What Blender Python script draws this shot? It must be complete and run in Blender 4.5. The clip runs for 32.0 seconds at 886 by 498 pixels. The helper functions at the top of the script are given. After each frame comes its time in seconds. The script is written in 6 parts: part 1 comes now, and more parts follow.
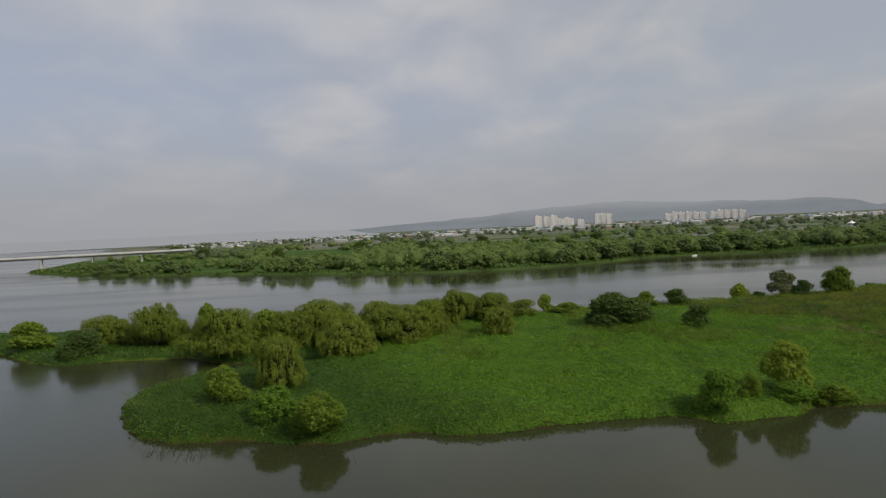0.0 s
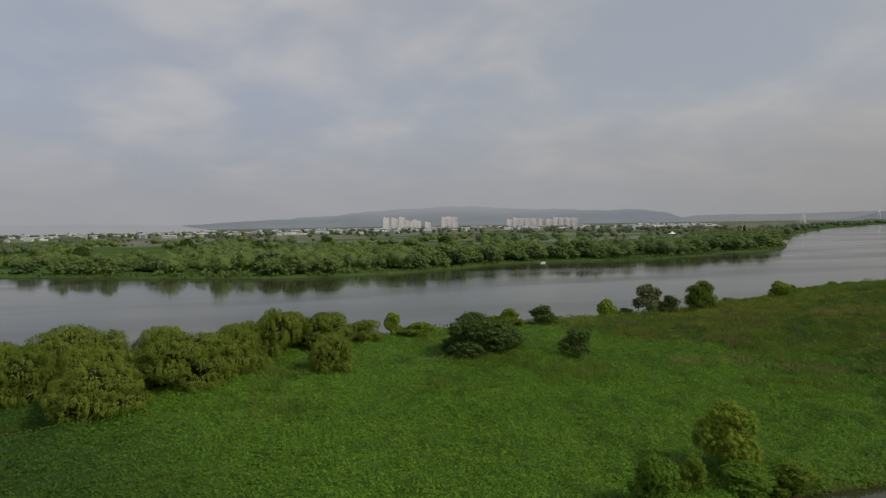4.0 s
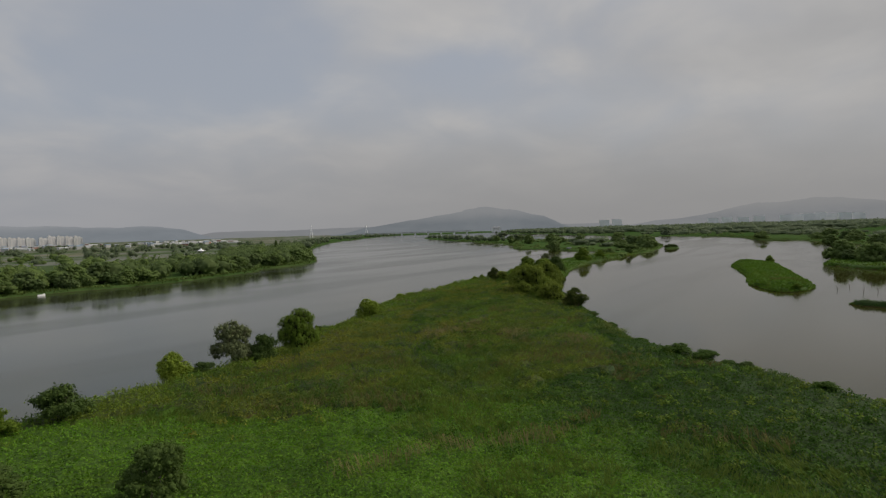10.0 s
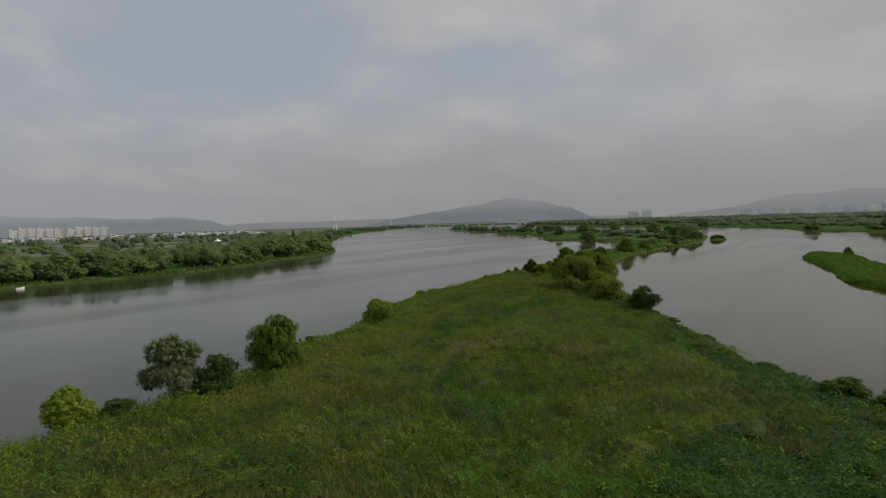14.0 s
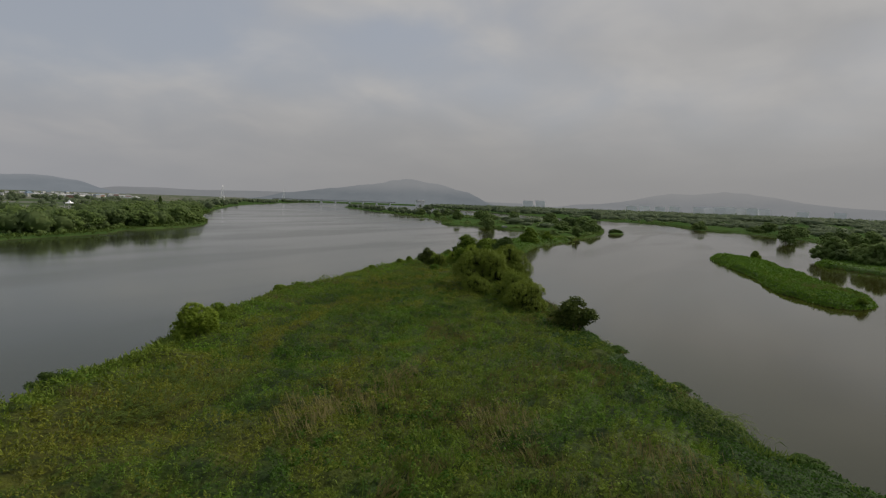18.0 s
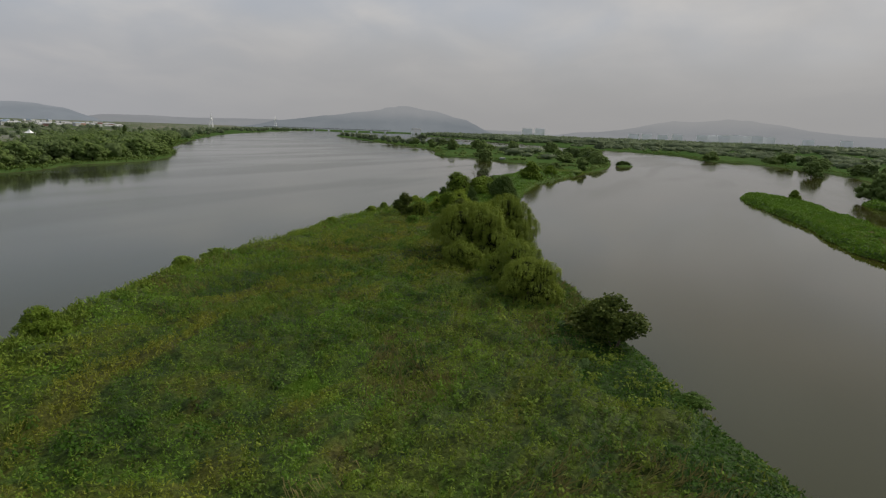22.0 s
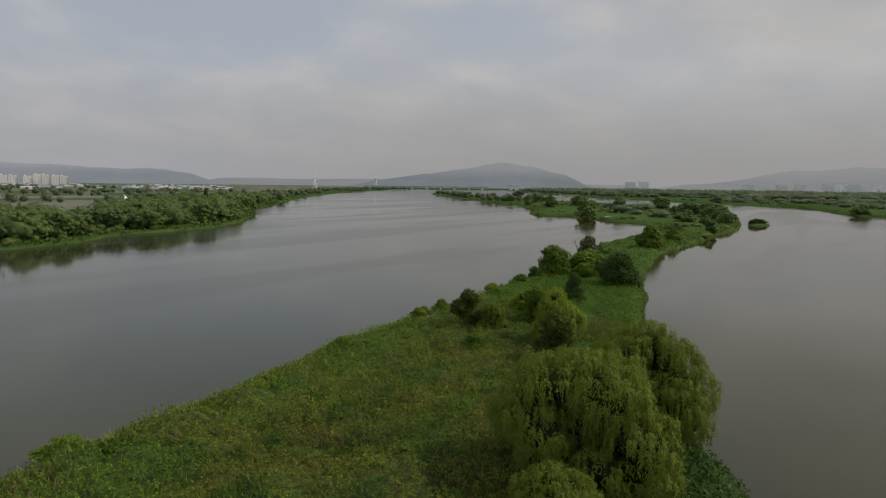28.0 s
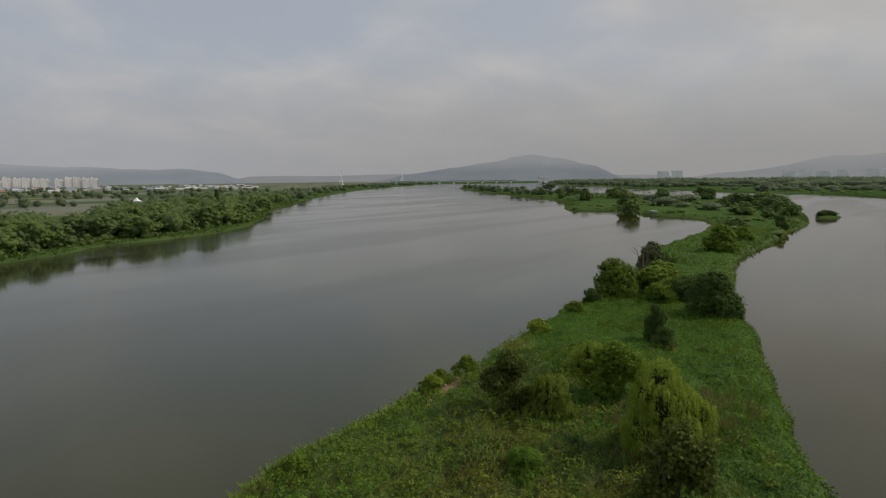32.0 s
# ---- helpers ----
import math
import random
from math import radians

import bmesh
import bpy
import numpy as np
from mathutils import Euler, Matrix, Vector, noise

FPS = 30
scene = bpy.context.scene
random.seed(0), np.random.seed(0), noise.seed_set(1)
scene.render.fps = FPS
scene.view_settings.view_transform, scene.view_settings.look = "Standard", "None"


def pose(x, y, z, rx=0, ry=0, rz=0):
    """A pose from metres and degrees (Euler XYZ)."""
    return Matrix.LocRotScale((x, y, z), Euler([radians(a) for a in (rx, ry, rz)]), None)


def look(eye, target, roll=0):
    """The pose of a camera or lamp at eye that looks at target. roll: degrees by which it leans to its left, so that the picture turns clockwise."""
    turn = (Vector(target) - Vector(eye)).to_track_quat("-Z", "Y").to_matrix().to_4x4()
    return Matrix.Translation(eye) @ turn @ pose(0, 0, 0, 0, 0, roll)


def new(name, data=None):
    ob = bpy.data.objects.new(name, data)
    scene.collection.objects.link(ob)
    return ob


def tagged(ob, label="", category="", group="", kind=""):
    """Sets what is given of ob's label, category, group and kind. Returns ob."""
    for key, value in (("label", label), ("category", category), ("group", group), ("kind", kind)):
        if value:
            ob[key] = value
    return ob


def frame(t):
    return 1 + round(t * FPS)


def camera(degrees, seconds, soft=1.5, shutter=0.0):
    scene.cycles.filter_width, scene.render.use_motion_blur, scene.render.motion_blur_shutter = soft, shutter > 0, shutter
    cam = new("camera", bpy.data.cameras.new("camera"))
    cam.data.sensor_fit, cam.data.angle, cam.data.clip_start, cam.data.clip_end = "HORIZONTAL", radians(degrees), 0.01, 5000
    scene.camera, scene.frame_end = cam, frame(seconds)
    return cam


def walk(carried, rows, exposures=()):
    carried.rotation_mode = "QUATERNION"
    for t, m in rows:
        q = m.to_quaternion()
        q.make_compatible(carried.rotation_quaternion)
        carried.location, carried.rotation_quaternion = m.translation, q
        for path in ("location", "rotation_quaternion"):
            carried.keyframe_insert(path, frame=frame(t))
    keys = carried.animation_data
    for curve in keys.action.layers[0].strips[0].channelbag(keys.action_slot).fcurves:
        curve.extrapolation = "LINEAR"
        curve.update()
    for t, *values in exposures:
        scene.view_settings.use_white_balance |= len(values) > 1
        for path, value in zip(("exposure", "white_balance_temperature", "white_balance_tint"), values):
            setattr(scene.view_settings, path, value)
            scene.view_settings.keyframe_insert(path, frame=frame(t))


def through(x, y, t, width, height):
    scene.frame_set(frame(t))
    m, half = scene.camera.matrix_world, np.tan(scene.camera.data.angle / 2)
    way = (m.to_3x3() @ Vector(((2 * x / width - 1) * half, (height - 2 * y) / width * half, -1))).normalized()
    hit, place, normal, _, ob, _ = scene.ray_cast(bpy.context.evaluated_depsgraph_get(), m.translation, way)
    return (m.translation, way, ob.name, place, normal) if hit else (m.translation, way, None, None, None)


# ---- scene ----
cam = camera(71.7, 32.0, 1.28)
METRES, EYE, TILT, LEAN, TURN = 266.7, 23.0, 0.0, 0.0, 0.0
ROWS = [
    (0.0, 0.0045, 0.0158, -0.0002, 0.08, -2.11, 2.75),
    (0.5, 0.006, 0.0295, -0.0002, -0.21, -0.28, 0.44),
    (1.0, 0.0076, 0.0434, -0.0002, -4.9, -1.16, 3.9),
    (1.5, 0.0092, 0.0572, -0.0002, -6.96, -2.6, 1.82),
    (2.0, 0.0109, 0.0709, -0.0001, -4.85, -8.1, 0.22),
    (2.5, 0.0129, 0.0845, 0.0, -2.92, -9.68, 1.64),
    (3.0, 0.0153, 0.0981, 0.0, -3.1, -5.57, 0.97),
    (3.5, 0.0179, 0.1116, -0.0, -10.92, -3.56, 2.12),
    (4.0, 0.0207, 0.1249, -0.0002, -14.07, -2.48, 0.92),
    (4.5, 0.0236, 0.1382, -0.0004, -19.22, -2.97, 0.33),
    (6.5, 0.0381, 0.1931, -0.0023, -21.63, -2.52, -2.41),
    (7.0, 0.0424, 0.2071, -0.0031, -18.99, -2.19, 0.04),
    (7.5, 0.0473, 0.222, -0.004, -19.33, -2.02, 1.87),
    (8.0, 0.0525, 0.2374, -0.0046, -24.3, -2.25, 3.92),
    (8.5, 0.0591, 0.2532, -0.0049, -34.85, -5.2, 2.01),
    (9.0, 0.0671, 0.2677, -0.0046, -46.09, -3.79, 0.64),
    (9.5, 0.0752, 0.2804, -0.0045, -51.21, -2.67, 1.69),
    (10.0, 0.0848, 0.2922, -0.0049, -57.1, -1.89, 1.72),
    (10.5, 0.0948, 0.303, -0.0055, -59.47, -1.99, 1.44),
    (11.0, 0.105, 0.312, -0.006, -52.48, -0.86, 2.18),
    (11.5, 0.1169, 0.3211, -0.0071, -53.45, -2.13, 2.85),
    (12.0, 0.1291, 0.3297, -0.0082, -51.44, -7.84, 2.95),
    (12.5, 0.1426, 0.3384, -0.0095, -54.35, -9.83, 2.16),
    (13.0, 0.1564, 0.3467, -0.0106, -56.56, -7.7, 0.87),
    (13.5, 0.1703, 0.3546, -0.0118, -55.31, -4.23, 1.76),
    (14.0, 0.1844, 0.3626, -0.0129, -54.79, -2.57, 1.63),
    (14.5, 0.1992, 0.3708, -0.0139, -53.2, -0.32, 1.31),
    (16.5, 0.2546, 0.4008, -0.0147, -53.92, -7.3, 2.57),
    (17.0, 0.2702, 0.4088, -0.0147, -55.5, -9.61, 1.66),
    (17.5, 0.2861, 0.4167, -0.015, -60.78, -7.68, 0.15),
    (18.0, 0.3016, 0.424, -0.015, -64.27, -4.37, -2.08),
    (18.5, 0.3171, 0.4307, -0.0149, -64.02, -2.62, -3.15),
    (19.0, 0.3326, 0.4375, -0.0144, -67.81, -2.09, -3.11),
    (19.5, 0.3475, 0.4436, -0.0137, -63.98, -1.83, -4.3),
    (20.0, 0.3625, 0.4491, -0.0129, -63.33, -1.93, -3.47),
    (20.5, 0.3777, 0.4545, -0.0124, -62.57, -3.72, -3.12),
    (21.0, 0.3929, 0.4595, -0.0119, -62.24, -7.93, -3.42),
    (21.5, 0.4077, 0.464, -0.0115, -62.98, -12.21, -2.44),
    (22.0, 0.4232, 0.468, -0.011, -64.48, -10.98, -2.02),
    (22.5, 0.4386, 0.4713, -0.0107, -63.61, -5.74, -2.94),
    (23.0, 0.4537, 0.4742, -0.0106, -60.24, -4.89, -3.22),
    (23.5, 0.4684, 0.4769, -0.0101, -53.02, -2.99, -2.87),
    (24.0, 0.4834, 0.4803, -0.0097, -50.74, -2.47, -2.63),
    (24.5, 0.4979, 0.4847, -0.0094, -48.71, -1.58, -2.89),
    (26.5, 0.5524, 0.5127, -0.0087, -48.88, -0.94, -3.81),
    (27.0, 0.566, 0.5218, -0.0084, -48.96, -1.76, -3.95),
    (27.5, 0.5794, 0.5315, -0.0081, -52.33, -3.62, -2.01),
    (28.0, 0.5923, 0.5409, -0.0074, -55.36, -6.05, -0.74),
    (28.5, 0.6053, 0.5504, -0.0067, -57.46, -7.99, -1.16),
    (29.0, 0.6181, 0.5594, -0.0061, -59.16, -8.07, -2.12),
    (29.5, 0.631, 0.568, -0.0061, -59.58, -7.85, -2.72),
    (30.0, 0.6437, 0.5761, -0.0058, -58.85, -7.79, -1.81),
    (30.5, 0.6563, 0.5842, -0.0055, -57.09, -7.8, 1.03),
    (31.0, 0.6689, 0.5923, -0.0054, -57.54, -7.71, 2.11),
    (31.5, 0.6808, 0.5999, -0.0054, -55.74, -6.64, 2.46),
    (32.0, 0.6924, 0.6078, -0.005, -52.81, -6.61, 0.58),
]
walk(cam, [(t, pose(0, 0, EYE, TILT, LEAN, TURN) @ pose(METRES * x, METRES * y, METRES * z, 90 + pitch, roll, yaw)) for t, x, y, z, yaw, pitch, roll in ROWS],
     [(0, 0.0), (1, 0.0), (2, 0.2), (3, 0.02), (4, -0.1), (7, -0.15), (9, -0.1), (11, -0.15), (12, 0.08), (13, 0.0), (14, -0.15), (15.5, -0.05), (17, 0.18), (18, -0.15), (20, -0.15), (21, 0.08), (22, 0.12), (23, -0.05), (24, -0.05), (27, -0.05), (28, 0.03), (30, 0.05), (32, 0.0)])

# ---- world, sun ----
SUN_AZ, SUN_EL = 127.0, 40.0
world = bpy.data.worlds.new("overcast_sky")
scene.world = world
world.use_nodes = True


def nd(tree, kind, **props):
    n = tree.nodes.new(kind)
    for key, value in props.items():
        setattr(n, key, value)
    return n


def math_node(tree, op, a, b=None, clamp=False):
    n = nd(tree, "ShaderNodeMath", operation=op, use_clamp=clamp)
    for i, v in enumerate((a, b)):
        if v is None:
            continue
        if isinstance(v, (int, float)):
            n.inputs[i].default_value = v
        else:
            tree.links.new(v, n.inputs[i])
    return n.outputs[0]


def mix_node(tree, fac, a, b, blend="MIX"):
    n = nd(tree, "ShaderNodeMix", data_type="RGBA", blend_type=blend)
    for sock, v in ((n.inputs[0], fac), (n.inputs[6], a), (n.inputs[7], b)):
        if isinstance(v, (int, float)):
            sock.default_value = v
        elif isinstance(v, tuple):
            sock.default_value = (*v, 1.0)
        else:
            tree.links.new(v, sock)
    return n.outputs[2]


def ramp_node(tree, fac, lo, hi):
    n = nd(tree, "ShaderNodeMapRange", interpolation_type="SMOOTHSTEP")
    n.inputs[1].default_value, n.inputs[2].default_value = lo, hi
    tree.links.new(fac, n.inputs[0])
    return n.outputs[0]


def noise_node(tree, vec, scale, detail=3.0, rough=0.5, distort=0.0):
    n = nd(tree, "ShaderNodeTexNoise")
    n.inputs["Scale"].default_value, n.inputs["Detail"].default_value = scale, detail
    n.inputs["Roughness"].default_value, n.inputs["Distortion"].default_value = rough, distort
    if vec is not None:
        tree.links.new(vec, n.inputs["Vector"])
    return n.outputs["Fac"]


def build_sky():
    t = world.node_tree
    t.nodes.clear()
    out = nd(t, "ShaderNodeOutputWorld")
    bg = nd(t, "ShaderNodeBackground")
    sky = nd(t, "ShaderNodeTexSky", sky_type="NISHITA", sun_disc=False)
    sky.sun_elevation, sky.sun_rotation = radians(SUN_EL), radians(SUN_AZ)
    sky.air_density, sky.dust_density = 1.0, 3.0
    clear = mix_node(t, 1.0, sky.outputs[0], (SKY_GAIN, SKY_GAIN, SKY_GAIN), "MULTIPLY")
    co = nd(t, "ShaderNodeTexCoord").outputs["Generated"]
    sep = nd(t, "ShaderNodeSeparateXYZ")
    t.links.new(co, sep.inputs[0])
    x, y, z = sep.outputs
    up = math_node(t, "MAXIMUM", z, 0.0)
    den = math_node(t, "ADD", up, 0.30)
    comb = nd(t, "ShaderNodeCombineXYZ")
    t.links.new(math_node(t, "DIVIDE", x, den), comb.inputs[0])
    t.links.new(math_node(t, "DIVIDE", y, den), comb.inputs[1])
    big = noise_node(t, comb.outputs[0], 0.95, 3.0, 0.45, 0.4)
    small = noise_node(t, comb.outputs[0], 2.6, 4.0, 0.5, 0.3)
    shape = math_node(t, "ADD", math_node(t, "MULTIPLY", big, 0.65), math_node(t, "MULTIPLY", small, 0.35))
    cover = ramp_node(t, shape, 0.36, 0.60)
    shade = ramp_node(t, small, 0.25, 0.75)
    cloud = mix_node(t, shade, CLOUD_DARK, CLOUD_LIGHT)
    veil = mix_node(t, 0.75, clear, VEIL)
    body = mix_node(t, cover, veil, cloud)
    # the fog bank lies towards the east
    east = ramp_node(t, math_node(t, "SUBTRACT", x, math_node(t, "MULTIPLY", y, 0.25)), 0.0, 0.95)
    bank = math_node(t, "ADD", up, math_node(t, "MULTIPLY", math_node(t, "SUBTRACT", big, 0.5), -0.55))
    fog = mix_node(t, shade, FOG, FOG_LIGHT)
    body = mix_node(t, math_node(t, "MULTIPLY", math_node(t, "MULTIPLY", east, 0.75), ramp_node(t, bank, 0.36, 0.08)), body, fog)
    west = ramp_node(t, math_node(t, "SUBTRACT", x, math_node(t, "MULTIPLY", y, 0.25)), 0.15, -0.35)
    body = mix_node(t, west, body, (0.965, 0.99, 1.055), "MULTIPLY")
    murk = mix_node(t, east, MURK, MURK_EAST)
    low = ramp_node(t, up, 0.20, 0.0)
    low_n = math_node(t, "MULTIPLY", low, 0.92)
    final = mix_node(t, low_n, body, murk)
    t.links.new(final, bg.inputs[0])
    bg.inputs[1].default_value = SKY_STRENGTH
    t.links.new(bg.outputs[0], out.inputs[0])


SKY_GAIN, SKY_STRENGTH = 0.07, 1.08
CLOUD_DARK, CLOUD_LIGHT = (0.362, 0.37, 0.395), (0.488, 0.478, 0.470)
VEIL, FOG = (0.395, 0.42, 0.470), (0.365, 0.358, 0.35)
FOG_LIGHT = (0.42, 0.412, 0.405)
MURK, MURK_EAST = (0.315, 0.32, 0.34), (0.275, 0.27, 0.268)
build_sky()
sun = new("sun", bpy.data.lights.new("sun", "SUN"))
sun.data.energy, sun.data.angle, sun.data.color = 2.7, radians(9), (1.0, 0.92, 0.79)
sun.matrix_world = look((0, 0, 100), (-math.sin(radians(SUN_AZ)) * 100, -math.cos(radians(SUN_AZ)) * 100, 100 - 100 * math.tan(radians(SUN_EL))))


# ---- materials ----
def material(name):
    m = bpy.data.materials.new(name)
    m.use_nodes = True
    t = m.node_tree
    return m, t, t.nodes["Principled BSDF"], t.nodes["Material Output"]


def where(t):
    return nd(t, "ShaderNodeNewGeometry").outputs["Position"]


def plain(name, colour, rough=0.7, vary=0.15, scale=0.5, metal=0.0, bump=0.0):
    m, t, b, _ = material(name)
    pos = where(t)
    n1, n2 = noise_node(t, pos, scale, 4), noise_node(t, pos, scale * 9, 4)
    f = math_node(t, "ADD", math_node(t, "MULTIPLY", n1, 0.6), math_node(t, "MULTIPLY", n2, 0.4))
    lo, hi = tuple(c * (1 - vary) for c in colour), tuple(min(1, c * (1 + vary)) for c in colour)
    t.links.new(mix_node(t, ramp_node(t, f, 0.3, 0.7), lo, hi), b.inputs["Base Color"])
    b.inputs["Roughness"].default_value, b.inputs["Metallic"].default_value = rough, metal
    if bump:
        bn = nd(t, "ShaderNodeBump")
        bn.inputs["Strength"].default_value, bn.inputs["Distance"].default_value = bump, 0.05
        t.links.new(n2, bn.inputs["Height"])
        t.links.new(bn.outputs[0], b.inputs["Normal"])
    return m


def leaf_material(name, dark, light, dry=None, through=0.3):
    """Leaves: each leaf, each plant and each patch has its own shade of green."""
    m, t, b, out = material(name)
    geo = nd(t, "ShaderNodeNewGeometry")
    obj = nd(t, "ShaderNodeObjectInfo")
    f = math_node(t, "ADD", math_node(t, "MULTIPLY", geo.outputs["Random Per Island"], 0.42), math_node(t, "MULTIPLY", obj.outputs["Random"], 0.30))
    f = math_node(t, "ADD", f, math_node(t, "MULTIPLY", noise_node(t, geo.outputs["Position"], 0.5, 3), 0.42), True)
    col = mix_node(t, f, dark, light)
    if dry:
        col = mix_node(t, math_node(t, "MULTIPLY", ramp_node(t, noise_node(t, geo.outputs["Position"], 0.35, 3), 0.55, 0.75), 0.6), col, dry)
    t.links.new(col, b.inputs["Base Color"])
    b.inputs["Roughness"].default_value = 0.7
    b.inputs["Specular IOR Level"].default_value = 0.1
    tr = nd(t, "ShaderNodeBsdfTranslucent")
    t.links.new(col, tr.inputs[0])
    mx = nd(t, "ShaderNodeMixShader")
    mx.inputs[0].default_value = through
    t.links.new(b.outputs[0], mx.inputs[1])
    t.links.new(tr.outputs[0], mx.inputs[2])
    t.links.new(mx.outputs[0], out.inputs[0])
    return m


def meadow_tones(t, pos):
    """Noise at four sizes, and stretched along the island's spine."""
    along = nd(t, "ShaderNodeMapping")
    along.inputs["Rotation"].default_value, along.inputs["Scale"].default_value = (0, 0, radians(-26)), (0.45, 1.0, 1.0)
    t.links.new(pos, along.inputs[0])
    return (noise_node(t, pos, 0.03, 3, 0.5, 0.4), noise_node(t, pos, 0.11, 4, 0.6, 0.8), noise_node(t, pos, 0.55, 4, 0.6),
            noise_node(t, along.outputs[0], 0.13, 4, 0.6, 1.5), noise_node(t, along.outputs[0], 0.26, 4, 0.6, 0.8))


def slope(t, pos, ax, ay):
    sep = nd(t, "ShaderNodeSeparateXYZ")
    t.links.new(pos, sep.inputs[0])
    return math_node(t, "ADD", math_node(t, "MULTIPLY", sep.outputs[0], ax), math_node(t, "MULTIPLY", sep.outputs[1], ay))


def vine_colour(t, pos, lush, deep, yellow):
    """Creeping vines: fresh green on the western lobe, deeper green to the south-east and along the eastern shore as far as the willows."""
    big, mid, fine, streak, spot = meadow_tones(t, pos)
    f = math_node(t, "ADD", math_node(t, "MULTIPLY", mid, 0.5), math_node(t, "MULTIPLY", fine, 0.5))
    col = mix_node(t, math_node(t, "MULTIPLY", ramp_node(t, f, 0.47, 0.66), 0.6), lush, deep)
    col = mix_node(t, math_node(t, "MULTIPLY", ramp_node(t, streak, 0.52, 0.66), 0.45), col, yellow)
    d = math_node(t, "ADD", slope(t, pos, 0.87, -0.5), math_node(t, "MULTIPLY", math_node(t, "SUBTRACT", mid, 0.5), 26.0))
    short = math_node(t, "ADD", math_node(t, "MULTIPLY", ramp_node(t, slope(t, pos, 1.0, 0.0), 236.0, 216.0), 0.65), 0.35)
    col = mix_node(t, math_node(t, "MULTIPLY", math_node(t, "MULTIPLY", ramp_node(t, d, 12.0, 32.0), 0.9), short), col, deep)
    tip = math_node(t, "ADD", slope(t, pos, 1.0, 0.5), math_node(t, "MULTIPLY", math_node(t, "SUBTRACT", mid, 0.5), 18.0))
    return mix_node(t, math_node(t, "MULTIPLY", ramp_node(t, tip, 52.0, 30.0), 0.72), col, deep)


def herb_colour(t, pos, olive, deep, lush, straw, rust):
    """Tall herbs and grasses of the spine: olive, with dry, rusty and fresh patches, and a fresh northern rim."""
    big, mid, fine, streak, spot = meadow_tones(t, pos)
    f = math_node(t, "ADD", math_node(t, "MULTIPLY", streak, 0.5), math_node(t, "MULTIPLY", fine, 0.5))
    col = mix_node(t, ramp_node(t, f, 0.40, 0.60), deep, olive)
    col = mix_node(t, math_node(t, "MULTIPLY", ramp_node(t, mid, 0.52, 0.60), 0.7), col, lush)
    wobble = math_node(t, "MULTIPLY", math_node(t, "SUBTRACT", mid, 0.5), 14.0)
    rim_d = math_node(t, "ADD", slope(t, pos, -0.263, 0.966), wobble)
    dry = math_node(t, "ADD", math_node(t, "MULTIPLY", big, 0.35), math_node(t, "MULTIPLY", streak, 0.65))
    dry = math_node(t, "MULTIPLY", ramp_node(t, dry, 0.465, 0.555), math_node(t, "ADD", math_node(t, "MULTIPLY", ramp_node(t, rim_d, 94.0, 112.0), 0.5), 0.12))
    col = mix_node(t, dry, col, straw)
    col = mix_node(t, math_node(t, "MULTIPLY", ramp_node(t, spot, 0.60, 0.69), 0.5), col, rust)
    return mix_node(t, math_node(t, "MULTIPLY", ramp_node(t, rim_d, 125.0, 130.0), 0.55), col, mix_node(t, fine, lush, (0.125, 0.20, 0.024)))


LUSH, DEEP, OLIVE = (0.108, 0.214, 0.018), (0.037, 0.082, 0.012), (0.128, 0.178, 0.023)
HERB_DEEP, HERB_LUSH = (0.050, 0.096, 0.016), (0.104, 0.184, 0.021)
STRAW, RUST, SHOOT = (0.165, 0.156, 0.024), (0.125, 0.088, 0.026), (0.120, 0.198, 0.018)


